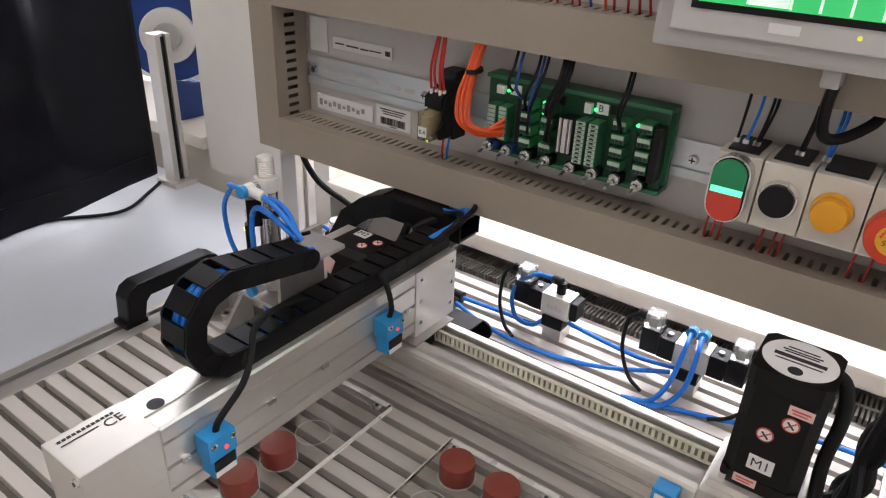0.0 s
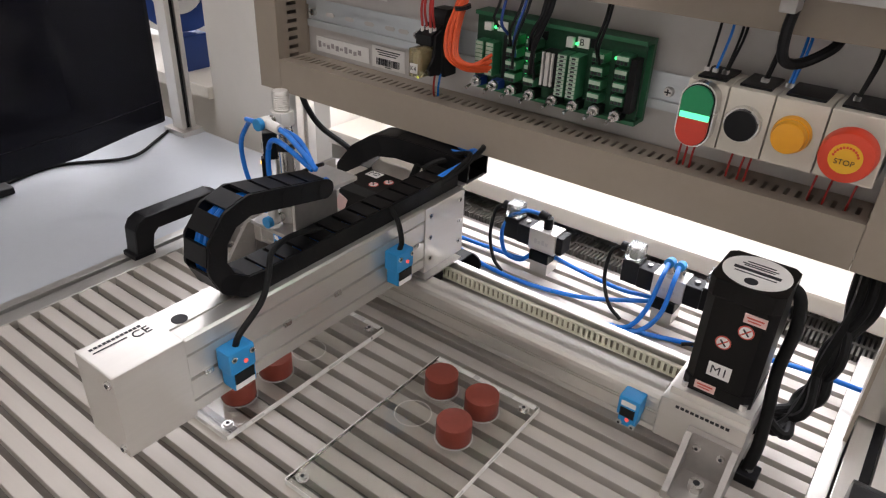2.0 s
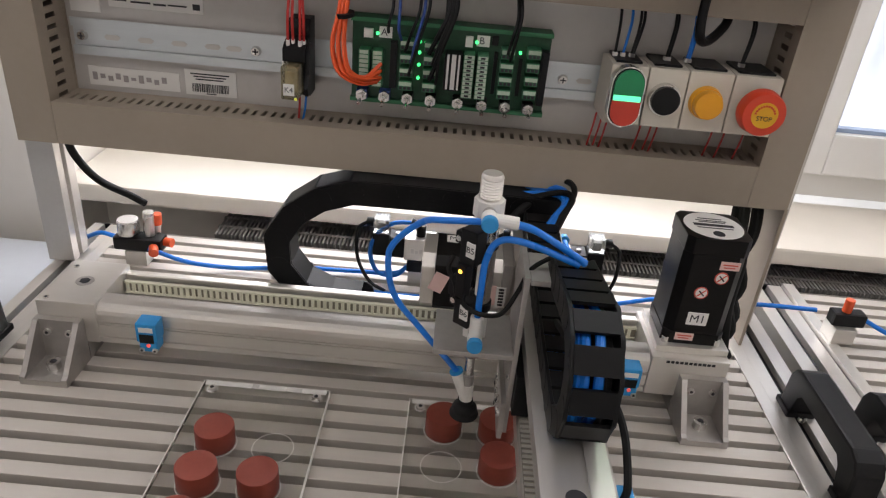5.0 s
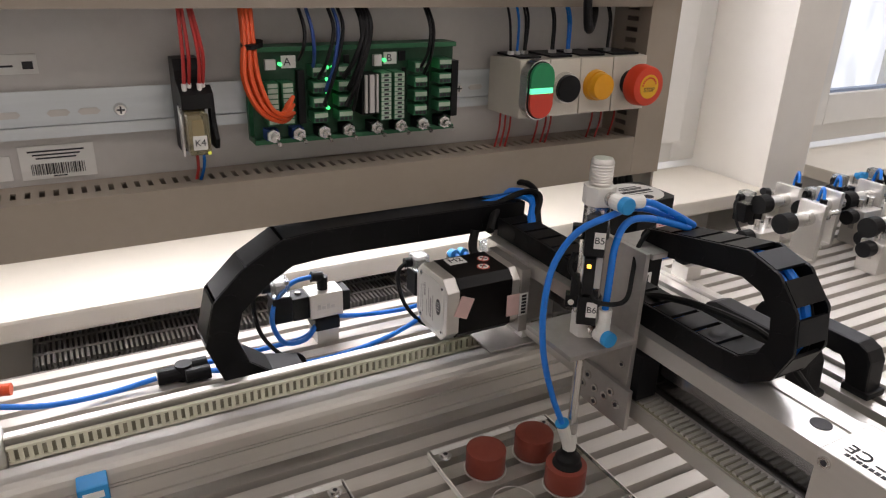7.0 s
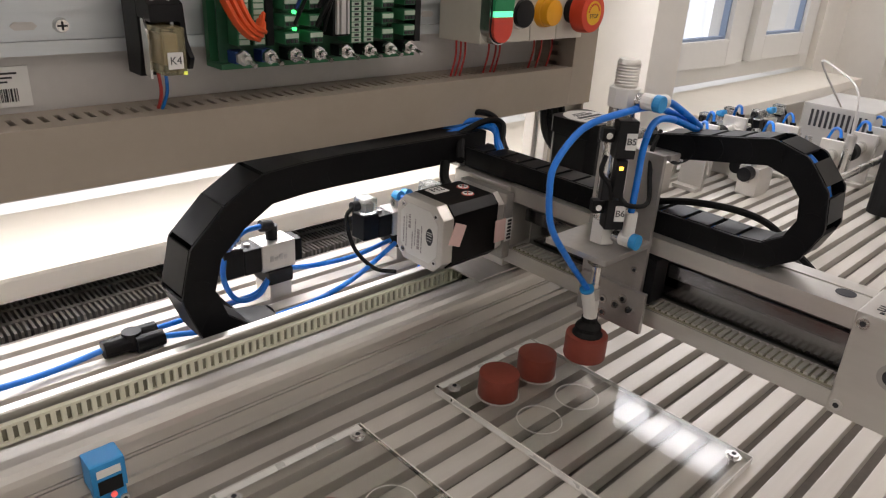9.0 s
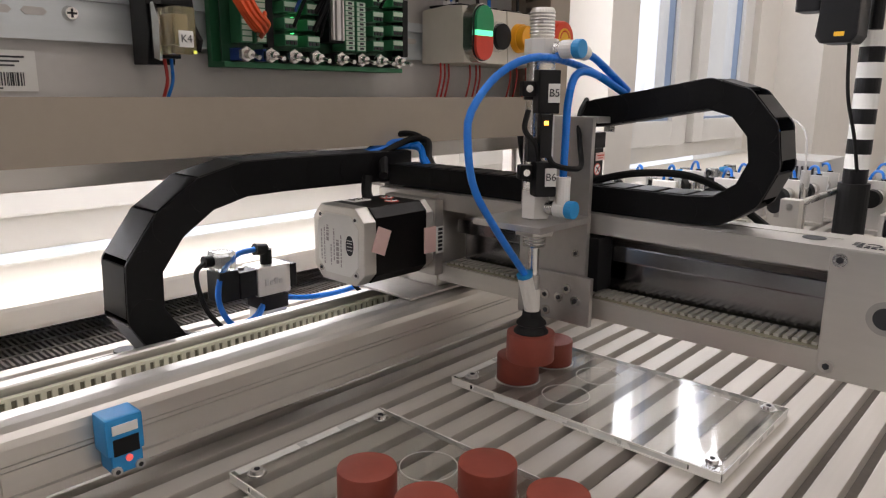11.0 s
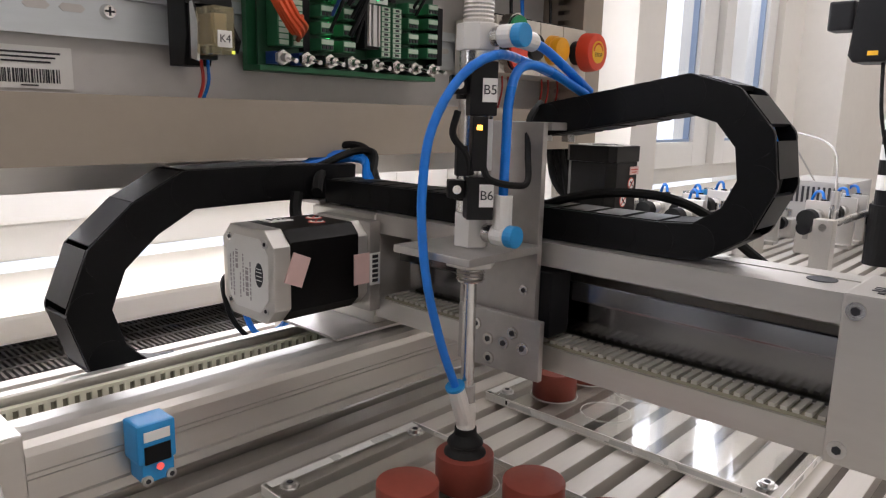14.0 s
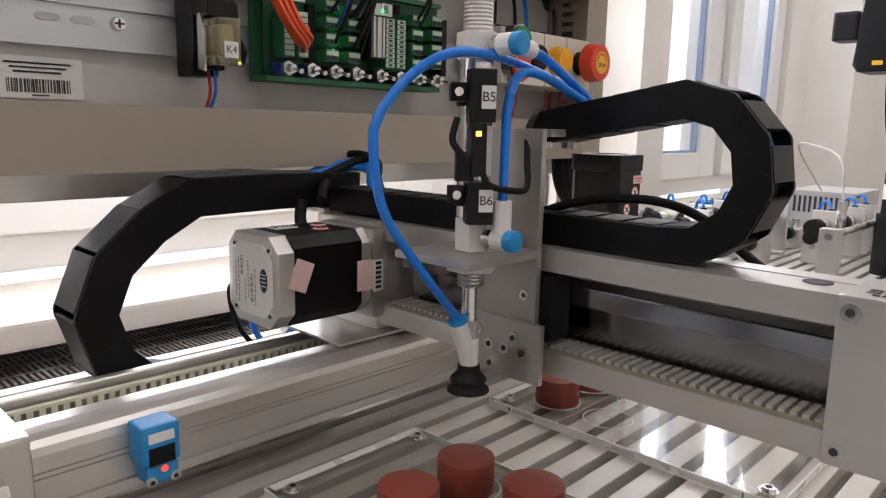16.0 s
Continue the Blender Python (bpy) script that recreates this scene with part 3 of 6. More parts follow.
# circuit board on the rail
pc = thing("circuit_board", (0.045, 0.285, 0.272), "green circuit board with terminals, lamps and toggle switches", "circuit board")
part("carrier", prism([(0.296, 0.236), (0.296, 0.315), (0.272, 0.315), (0.272, 0.311), (0.290, 0.311), (0.290, 0.240), (0.272, 0.240), (0.272, 0.236)], "x", -0.048, 0.139, 0.0006), TERM, pc, "green plastic rail carrier")
part("board", B((-0.047, 0.138, 0.2765, 0.2782, 0.2405, 0.3105)), PCB, pc)
for i, x in enumerate((-0.0355, -0.0140, 0.0080, 0.0300, 0.0560, 0.0790, 0.1010, 0.1230)):
    tg = part("toggle_switch", B((x - 0.005, x + 0.005, 0.264, 0.2764, 0.2455 - 0.0045, 0.2455 + 0.0045), bevel=0.0006), SPOOL if i < 2 else BLACK, pc)
    part("nut", C((x, 0.2638, 0.2455), (x, 0.2600, 0.2455), 0.0056, seg=6), STEEL, tg)
    part("bushing", C((x, 0.2600, 0.2455), (x, 0.2540, 0.2450), 0.0032, seg=12), STEEL, tg)
    part("lever", C((x, 0.2540, 0.2450), (x, 0.2440, 0.2425), 0.0011, 0.0019, seg=10), STEEL, tg)
for x, z0, z1, w in ((-0.034, 0.254, 0.288, 0.010), (-0.0215, 0.254, 0.288, 0.010)):
    t = part("terminal_block", B((x - w / 2, x + w / 2, 0.262, 0.2764, z0, z1), bevel=0.0005), TERM, pc)
    for k in range(8):
        part("clamp", B((x - w / 2 + 0.001, x + w / 2 - 0.001, 0.2612, 0.2619, z0 + 0.001 + k * 0.0042, z0 + 0.0042 + k * 0.0042)), TERM_L, t)
for x in (0.0635, 0.0760):
    t = part("terminal_block", B((x - 0.005, x + 0.005, 0.258, 0.2764, 0.252, 0.293), bevel=0.0005), TERM, pc)
    for k in range(10):
        part("clamp", B((x - 0.0045, x + 0.0045, 0.2572, 0.2579, 0.2530 + k * 0.0040, 0.2562 + k * 0.0040)), TERM_L, t)
        part("clamp_hole", B((x - 0.0020, x + 0.0020, 0.2568, 0.2573, 0.2537 + k * 0.0040, 0.2555 + k * 0.0040)), INK, t)
for x in (0.0055, 0.0275, 0.0985, 0.1225):
    for k in range(4):
        z = 0.2535 + k * 0.0125 + (0.002 if x > 0.1 else 0)
        t = part("terminal_block", B((x - 0.0062, x + 0.0062, 0.261, 0.2764, z, z + 0.0090), bevel=0.0005), TERM, pc)
        part("clamp", B((x - 0.0057, x + 0.0057, 0.2602, 0.2609, z + 0.0045, z + 0.0080)), TERM_L, t)
        for j in range(3):
            part("clamp_hole", B((x - 0.0052 + j * 0.0037, x - 0.0025 + j * 0.0037, 0.2600, 0.2607, z + 0.0010, z + 0.0038)), INK, t)
for x, z in ((0.0165, 0.2630), (0.0165, 0.2755), (0.0165, 0.2870), (0.0165, 0.2970), (0.022, 0.2970), (0.1105, 0.2950), (-0.0235, 0.3010), (0.0690, 0.3010)):
    part("led", C((x, 0.2764, z), (x, 0.2735, z), 0.0015, seg=10), LED_G, pc)
part("ribbon_socket", B((0.041, 0.057, 0.258, 0.2764, 0.258, 0.292), bevel=0.001), BLACK, pc)
for x0, x1 in ((0.0432, 0.0452), (0.0475, 0.0515), (0.0535, 0.0552)):
    part("ribbon_plug", B((x0, x1, 0.255, 0.2579, 0.260, 0.292)), PANEL, pc)
for b in ((0.0315, 0.0365, 0.2735, 0.2764, 0.2985, 0.3065), (0.083, 0.089, 0.2735, 0.2764, 0.300, 0.308), (0.1300, 0.1365, 0.262, 0.2764, 0.250, 0.300), (-0.0105, -0.0045, 0.2700, 0.2764, 0.252, 0.296), (0.110, 0.1135, 0.2745, 0.2764, 0.254, 0.290), (0.0865, 0.0900, 0.2745, 0.2764, 0.254, 0.294)):
    part("chip", B(b, bevel=0.0004), BLACK, pc)
for x, w in ((-0.0165, "A"), (0.0745, "B")):
    tg = part("tag", B((x - 0.0055, x + 0.0065, 0.2750, 0.2763, 0.2975, 0.3075)), PAPER, pc)
    text("tag_text", w, 0.009, pose(x - 0.0008, 0.2747, 0.3025, *FRONT), INK, pc)
part("white_plug", B((-0.036, -0.0275, 0.272, 0.2764, 0.297, 0.305)), PAPER, pc)
part("white_plug", B((0.0585, 0.0655, 0.272, 0.2764, 0.2965, 0.3060)), PAPER, pc)

# orange loom and black cables down to the board
oc = thing("wire_loom", (-0.045, 0.26, 0.30), "bundle of orange wires tied and plugged into the board", "cable")
for k in range(9):
    a, b = (k % 3) * 0.0032, (k // 3) * 0.0032
    part("orange_wire", T([(-0.054 + a, 0.262 + b, 0.350), (-0.056 + a, 0.250 + b, 0.322), (-0.060 + a * 1.6, 0.240 + b, 0.296), (-0.053 + a * 1.5, 0.232 + b, 0.274), (-0.036 + a, 0.240 + b, 0.262 + a * 0.8), (-0.0215 + a * 0.6, 0.2615, 0.259 + k * 0.0022)], 0.0018, 6), ORANGE, oc)
part("cable_tie", C((-0.050, 0.2525, 0.318), (-0.0505, 0.2520, 0.3215), 0.0085, seg=14), BLACK, oc)
kb = thing("cable_bundle", (0.03, 0.262, 0.34), "dark cables dropping from the duct into the board", "cable")
for k, (x0, x1, z) in enumerate(((-0.010, -0.012, 0.306), (-0.004, 0.000, 0.300), (0.014, 0.004, 0.290), (0.018, 0.010, 0.280), (0.022, 0.008, 0.268), (0.040, 0.026, 0.290), (0.043, 0.030, 0.280), (0.046, 0.028, 0.266), (0.038, 0.034, 0.262), (0.101, 0.098, 0.296), (0.104, 0.101, 0.290))):
    part("wire", T([(x0, 0.266, 0.350), (x0 + 0.002, 0.254, 0.330), ((x0 + x1) / 2, 0.250, 0.5 * (0.325 + z)), (x1, 0.2605, z)], 0.0022 if k in (5, 6, 7) else 0.0015, 6), SPOOL if k in (1, 3) else BLACK, kb)

# ---------- push buttons ----------
def box_unit(x0, x1, name, label, cat):
    b = thing(name, ((x0 + x1) / 2, 0.296, 0.272), label, cat, "push button units on the rail")
    part("enclosure", prism([(0.2958, 0.246), (0.2958, 0.298), (0.262, 0.301), (0.243, 0.300), (0.240, 0.247)], "x", x0 + 0.0006, x1 - 0.0006, 0.001), CREAM, b)
    part("vent", B((x0 + 0.005, x1 - 0.006, 0.250, 0.290, 0.3002, 0.3024)), BLACK, b)
    return b


def ring(parent, x, z, y0, r, m=STEEL):
    bm = C((x, y0, z), (x, y0 - 0.006, z), r, r * 0.94, seg=32)
    return part("bezel", bm, m, parent, smooth=True)


b1 = box_unit(0.190, 0.2245, "double_push_button", "cream unit with green and red double push button, lit", "push button")
b2 = box_unit(0.2245, 0.2605, "push_button", "cream unit with a flat black push button", "push button")
b3 = box_unit(0.2605, 0.3010, "lit_push_button", "cream unit with a yellow push button", "push button")
b4 = box_unit(0.3010, 0.3450, "emergency_stop", "cream unit with red mushroom emergency stop", "emergency stop")


def capsule(x, z, w, h, n=12):
    pts = [(x + w * math.cos(math.pi * i / n), z + h + w * math.sin(math.pi * i / n)) for i in range(n + 1)]
    return pts + [(x - w * math.cos(math.pi * i / n), z - h - w * math.sin(math.pi * i / n)) for i in range(n + 1)]


part("bezel", prism(capsule(0.2055, 0.2745, 0.0150, 0.0125), "y", 0.2415, 0.230), STEEL, b1, smooth=True)
part("bezel_core", prism(capsule(0.2055, 0.2745, 0.0137, 0.0125), "y", 0.230, 0.2293), BLACK, b1)
up = [p for p in capsule(0.2055, 0.2745, 0.0128, 0.0125)]
part("green_button", prism([(0.2055 - 0.0128, 0.2772), (0.2055 + 0.0128, 0.2772)] + [p for p in up if p[1] > 0.28], "y", 0.2293, 0.2262, 0.0005), GREEN_B, b1)
part("red_button", prism([(0.2055 + 0.0128, 0.2718), (0.2055 - 0.0128, 0.2718)] + [p for p in up if p[1] < 0.268], "y", 0.2293, 0.2262, 0.0005), RED_B, b1)
part("lit_window", B((0.1935, 0.2175, 0.2264, 0.2293, 0.2721, 0.2769)), LED_BAR, b1)
ring(b2, 0.2415, 0.2735, 0.241, 0.0150)
part("button", C((0.2415, 0.235, 0.2735), (0.2415, 0.2315, 0.2735), 0.0127, seg=32, bevel=0.0006), BLACK, b2, smooth=True)
ring(b3, 0.2790, 0.2740, 0.241, 0.0150, YELLOW_B)
part("button", C((0.2790, 0.235, 0.2740), (0.2790, 0.2270, 0.2740), 0.0132, 0.0122, seg=32, bevel=0.0008), YELLOW_B, b3, smooth=True)
part("collar", C((0.3230, 0.241, 0.2745), (0.3230, 0.228, 0.2745), 0.0125, seg=28), BLACK, b4)
part("mushroom", C((0.3230, 0.2285, 0.2745), (0.3230, 0.2130, 0.2745), 0.0205, 0.0190, seg=40, bevel=0.0025), STOPRED, b4, smooth=True)
part("stop_disc", C((0.3230, 0.2130, 0.2745), (0.3230, 0.2124, 0.2745), 0.0115, seg=32), STOPYEL, b4, "yellow disc on the stop button")
text("stop_text", "STOP", 0.0058, pose(0.3230, 0.2121, 0.2715, *FRONT), INK, b4)
part("arrow_ring", B(*[(0.3230 + 0.0085 * math.cos(a) - 0.0008, 0.3230 + 0.0085 * math.cos(a) + 0.0008, 0.2119, 0.2124, 0.2745 + 0.0085 * math.sin(a) - 0.0008, 0.2745 + 0.0085 * math.sin(a) + 0.0008) for a in (radians(d) for d in range(20, 175, 15))]), STOPRED, b4)
bw = thing("button_wiring", (0.26, 0.27, 0.33), "thin dark and blue wires from the duct to the buttons", "cable")
for x, x1, m in ((0.196, 0.196, BLACK), (0.206, 0.203, BLUE), (0.214, 0.211, BLACK), (0.217, 0.212, BLACK), (0.246, 0.243, BLACK), (0.248, 0.245, BLACK), (0.264, 0.262, BLUE), (0.267, 0.264, BLUE), (0.316, 0.312, BLACK), (0.318, 0.313, BLACK)):
    part("wire", T([(x, 0.282, 0.352), (x + 0.001, 0.274, 0.332), (x1, 0.268, 0.3020)], 0.0013, 6), m, bw)
    part("ferrule", B((x1 - 0.002, x1 + 0.002, 0.2655, 0.2705, 0.3021, 0.3055)), PAPER, bw)
part("thick_cable", T([(0.258, 0.240, 0.375), (0.256, 0.236, 0.350), (0.259, 0.236, 0.330), (0.270, 0.246, 0.327), (0.286, 0.262, 0.338), (0.290, 0.268, 0.349)], 0.0042, 10), BLACK, bw)
for x in (0.186, 0.192, 0.198, 0.231, 0.241, 0.247, 0.300, 0.312, 0.330):
    part("wire", T([(x + 0.004, 0.270, 0.247), (x + 0.002, 0.268, 0.232), (x, 0.272, 0.211)], 0.0010, 5), REDW, bw)

# operator panel above
hm = thing("operator_panel", (0.25, 0.24, 0.45), "grey operator panel with a green lit screen", "operator panel")
part("housing", B((0.132, 0.375, 0.210, 0.2495, 0.3785, 0.560), bevel=0.004), HMI, hm)
part("rim", B((0.145, 0.362, 0.2065, 0.2099, 0.392, 0.548), bevel=0.0015), PANEL, hm)
part("screen_frame", B((0.158, 0.349, 0.2050, 0.2064, 0.408, 0.540)), BLACK, hm)
part("screen", B((0.163, 0.344, 0.2040, 0.2049, 0.413, 0.535)), SCREEN, hm, "green lit screen")
for x in (0.222, 0.240, 0.258, 0.276, 0.300, 0.322):
    part("screen_line", B((x, x + 0.0016, 0.2034, 0.2039, 0.414, 0.534)), SCREENW, hm)
part("screen_field", B((0.195, 0.2215, 0.2034, 0.2039, 0.4145, 0.4225)), SCREENW, hm)
part("name_plate", B((0.212, 0.232, 0.2055, 0.2064, 0.398, 0.4045)), PAPER, hm)
part("led", C((0.267, 0.2064, 0.4020), (0.267, 0.2055, 0.4020), 0.0015, seg=10), LED_Y, hm)
part("plug", B((0.250, 0.262, 0.218, 0.240, 0.3655, 0.3784), bevel=0.002), HMI, hm)
rw = thing("wire_row", (-0.05, 0.28, 0.40), "row of red, dark and blue wires rising from the upper duct", "cable")
rng = random.Random(9)
for i in range(26):
    x = -0.165 + i * 0.0108 + rng.uniform(-0.003, 0.003)
    part("wire", T([(x, 0.280, 0.386), (x + rng.uniform(-0.002, 0.002), 0.272, 0.41), (x + rng.uniform(-0.004, 0.004), 0.276, 0.47)], 0.0013, 5), (REDW, REDW, ORANGE, BLACK, SPOOL)[rng.randrange(5)], rw)

# ---------- long belt axis M1 ----------
ax = thing("belt_axis", (0.0, 0.171, 0.021), "long aluminium belt axis on two angle feet", "linear axis")
Y0, Y1, ZB, ZT = 0.139, 0.213, 0.021, 0.062
part("profile_body", prism([(Y0, ZB), (Y1, ZB), (Y1, ZT - 0.0055), (Y1 - 0.001, ZT - 0.0045), (0.2040, ZT - 0.0035), (0.2030, ZT - 0.0045), (0.2030, 0.036), (0.1620, 0.036), (0.1620, ZT - 0.0012), (0.1610, ZT), (0.1520, ZT - 0.0004), (Y0 + 0.007, ZT - 0.0014), (Y0 + 0.003, ZT - 0.0034), (Y0 + 0.0008, ZT - 0.0065), (Y0, ZT - 0.0105), (Y0, 0.0440), (Y0 + 0.0012, 0.0438), (Y0 + 0.0012, 0.0430), (Y0, 0.0428), (Y0, 0.0412), (Y0 + 0.0012, 0.0410), (Y0 + 0.0012, 0.0402), (Y0, 0.0400), (Y0, 0.0290), (Y0 + 0.002, 0.0285), (Y0 + 0.002, 0.0265), (Y0, 0.0260)], "x", -0.2590, 0.2560), ALU, ax)
part("guide_strip", B((-0.2585, 0.2555, 0.1720, 0.1860, 0.0361, 0.0385), bevel=0.0006), STEEL, ax, "polished guide strip on the channel floor")
# the belt runs on edge round upright pulleys, its teeth towards the front
bl = part("belt", B((-0.2585, 0.2555, 0.1975, 0.1990, 0.0405, 0.0540)), BELTGAP, ax, "toothed cream drive belt standing on edge")
bm = bmesh.new()
for i in range(85):
    x = -0.2570 + i * 0.0060
    B((x, x + 0.0031, 0.1955, 0.1974, 0.0408, 0.0537), bm=bm)
tagged(part("belt_teeth", bm, BELT, bl), kind="stuff")
for z in (0.0404, 0.0522):
    part("belt_edge", B((-0.2584, 0.2554, 0.1953, 0.1992, z, z + 0.0019)), BELT, bl)
eb = part("end_block", B((-0.314, -0.2592, Y0 - 0.001, Y1 + 0.001, ZB - 0.001, ZT + 0.001), bevel=0.0015), ALU, ax)
part("bearing_mark", C((-0.286, 0.176, ZT + 0.001), (-0.286, 0.176, ZT + 0.0014), 0.0085, seg=24), BRUSHED, eb)
part("bearing_core", C((-0.286, 0.176, ZT + 0.0014), (-0.286, 0.176, ZT + 0.0018), 0.005, seg=6), INK, eb)
for y in (0.143, 0.200):
    screw(eb, (-0.306, y, ZT + 0.001), (0, 0, 1), 0.0026, 0.0012)
mb = part("motor_block", B((0.2565, 0.3285, Y0 - 0.001, Y1 + 0.001, ZB - 0.001, ZT + 0.001), bevel=0.0015), ALU, ax)
part("print", B(*[(0.270 + i * 0.0042, 0.2730 + i * 0.0042, Y0 - 0.0016, Y0 - 0.0009, 0.0575, 0.0600) for i in range(11)]), INK, mb)
for x in (-0.293, 0.3065):
    f = part("angle_foot", prism([(0.094, 0.0), (Y0 - 0.0012, 0.0), (Y0 - 0.0012, 0.047), (Y0 - 0.010, 0.047), (0.098, 0.010), (0.094, 0.008)], "x", x - 0.0215, x - 0.0165), BRUSHED, ax, "milled angle foot")
    part("foot_web", prism([(0.094, 0.0), (Y0 - 0.0012, 0.0), (Y0 - 0.0012, 0.047), (Y0 - 0.010, 0.047), (0.098, 0.010), (0.094, 0.008)], "x", x + 0.0165, x + 0.0215), BRUSHED, f)
    part("foot_back", B((x - 0.0165, x + 0.0165, Y0 - 0.0085, Y0 - 0.0012, 0.006, 0.047)), BRUSHED, f)
    part("foot_base", B((x - 0.0165, x + 0.0165, 0.094, Y0 - 0.0012, 0.0, 0.006)), BRUSHED, f)
    screw(f, (x, 0.114, 0.006), (0, 0, 1), 0.0062, 0.007)
    for dx in (-0.010, 0.010):
        screw(f, (x + dx, Y0 - 0.0085, 0.034), (0, -1, 0), 0.0032, 0.0025)
    part("underfoot", B((x - 0.0215, x + 0.0215, Y0, Y1, 0.0, ZB - 0.0012)), BRUSHED, f)


def sensor(x, y, z, face, label, parent=None, cable=None):
    """A small blue limit sensor; face is 1 on a +x side, 0 on a front (-y) side."""
    if parent is None:
        s = thing("limit_sensor", (x, y, z), label, "sensor", "blue limit sensors")
    else:
        s = parent

    def bx(u0, u1, d0, d1, z0, z1):  # u along the axis, d out of the face
        return (x + d0, x + d1, y + u0, y + u1, z + z0, z + z1) if face else (x + u0, x + u1, y - d1, y - d0, z + z0, z + z1)

    w, low = (0.012, -0.010) if face else (0.0095, -0.0045)
    h = part("sensor_housing", B(bx(-w, w, 0.0, 0.0165, 0.006, 0.026), bx(-w + 0.002, w - 0.001, 0.001, 0.0160, low, 0.0062), bevel=0.0016), SENSOR, s, "blue plastic sensor housing")
    w0, l0 = (-0.0035, -0.0090) if face else (0.0060, 0.0175)
    part("sensor_window", B(bx(-w + 0.003, w - 0.003, 0.0158, 0.0172, w0, w0 + 0.0090)), BLACK, h)
    part("sensor_label", B(bx(-w + 0.003, w - 0.003, 0.0156, 0.0170, l0, l0 + 0.0050)), PAPER, h)
    c = (x + 0.0170, y + 0.002, z + 0.0145) if face else (x + 0.001, y - 0.0158, z + 0.0030)
    a = Vector((1, 0, 0)) if face else Vector((0, -1, 0))
    part("led", C(c, Vector(c) + a * 0.0012, 0.0018, seg=12), LED_R, h)
    for u in (-0.008, 0.009):
        p = (x + 0.0165, y + u, z + 0.0205) if face else (x + u * 0.7, y - 0.0160, z - 0.0025)
        screw(h, p, a, 0.0026, 0.0012)
    return s


sensor(-0.2065, Y0 - 0.0005, 0.0315, 0, "blue limit sensor on the long axis, red lamp lit")
sensor(0.236, Y0 - 0.0005, 0.0315, 0, "blue limit sensor on the long axis beside the motor")


def sign(parent, mid, n, u, r, tool=True):
    """A round no-tampering sign on a face with normal n and sideways u."""
    mid, n, u = Vector(mid), Vector(n), Vector(u)
    v = n.cross(u)
    disc = part("round_sign", C(mid, mid + n * 0.0004, r, seg=28), REDINK, parent)
    part("sign_face", C(mid + n * 0.0004, mid + n * 0.0007, r * 0.82, seg=28), PAPER, disc)
    bm = T([mid + n * 0.0008 + (u + v) * r * 0.55, mid + n * 0.0008 - (u + v) * r * 0.55], r * 0.10, 6, 1)
    part("sign_bar", bm, REDINK, disc)
    part("sign_tool", T([mid + n * 0.0008 + (v - u) * r * 0.4, mid + n * 0.0008 - (v - u) * r * 0.4], r * 0.12, 6, 1), INK, disc)


# ---------- motor M1, standing ----------
m1 = thing("stepper_motor", (0.289, 0.179, 0.067), "tall black stepper motor standing on the axis block", "motor")
part("mount_plate", B((0.2555, 0.3225, 0.1450, 0.2070, 0.0671, 0.0740), bevel=0.0008), ALU, m1)


def chamfer(x0, x1, y0, y1, c):
    return [(x0 + c, y0), (x1 - c, y0), (x1, y0 + c), (x1, y1 - c), (x1 - c, y1), (x0 + c, y1), (x0, y1 - c), (x0, y0 + c)]


part("front_cap", prism(chamfer(0.2605, 0.3175, 0.1510, 0.2075, 0.006), "z", 0.0741, 0.086, 0.0006), MOTOR, m1)
part("motor_body", prism(chamfer(0.2610, 0.3170, 0.1515, 0.2070, 0.008), "z", 0.0861, 0.168, 0.0006), MOTOR, m1)
part("rear_cap", prism(chamfer(0.2605, 0.3175, 0.1510, 0.2075, 0.006), "z", 0.1681, 0.184, 0.0010), MOTOR, m1)
d = part("type_plate", C((0.289, 0.179, 0.184), (0.289, 0.179, 0.1845), 0.0262, seg=40), PAPER, m1, "round silver type label with printed lines")
part("print", B(*[(0.289 - w, 0.289 + w, 0.179 + k - h, 0.179 + k + h, 0.1845, 0.1848) for w, k, h in ((0.018, 0.0, 0.0022), (0.012, 0.006, 0.0007), (0.014, 0.009, 0.0007), (0.011, 0.013, 0.0007), (0.016, -0.006, 0.0006))]), INK, d)
part("logo_dot", C((0.289, 0.162, 0.1845), (0.289, 0.162, 0.1848), 0.0052, seg=24), INK, d)
YM = 0.1509
for x0, x1, z0, z1 in ((0.2935, 0.3105, 0.1555, 0.1635), (0.2715, 0.2885, 0.0785, 0.0860)):
    s = part("warning_sticker", B((x0, x1, YM - 0.0006, YM + 0.0003, z0, z1)), PINK, m1, "red and white warning sticker")
    part("print", B((x0 + 0.002, x1 - 0.002, YM - 0.0009, YM - 0.0005, z0 + 0.0045, z0 + 0.0058), (x0 + 0.003, x1 - 0.004, YM - 0.0009, YM - 0.0005, z0 + 0.002, z0 + 0.003)), REDINK, s)
sign(m1, (0.298, YM + 0.0005, 0.1465), (0, -1, 0), (1, 0, 0), 0.0062)
sign(m1, (0.284, YM + 0.0005, 0.1300), (0, -1, 0), (1, 0, 0), 0.0062)
part("tag", B((0.2780, 0.2965, YM - 0.0007, YM + 0.0003, 0.0960, 0.1090)), PAPER, m1)
text("tag_text", "M1", 0.0115, pose(0.2873, YM - 0.0009, 0.1025, *FRONT), INK, m1)
for x in (0.2645, 0.3120):
    for y in (0.1535, 0.2030):
        part("mount_bolt", C((x, y, 0.0741), (x, y, 0.0800), 0.0035, seg=12), STEEL, m1)
m1.location += Vector((0.005, 0.002, -0.0040))
cb = thing("motor_cable", (0.33, 0.20, 0.08), "thick black motor cable bending down to the plate", "cable")
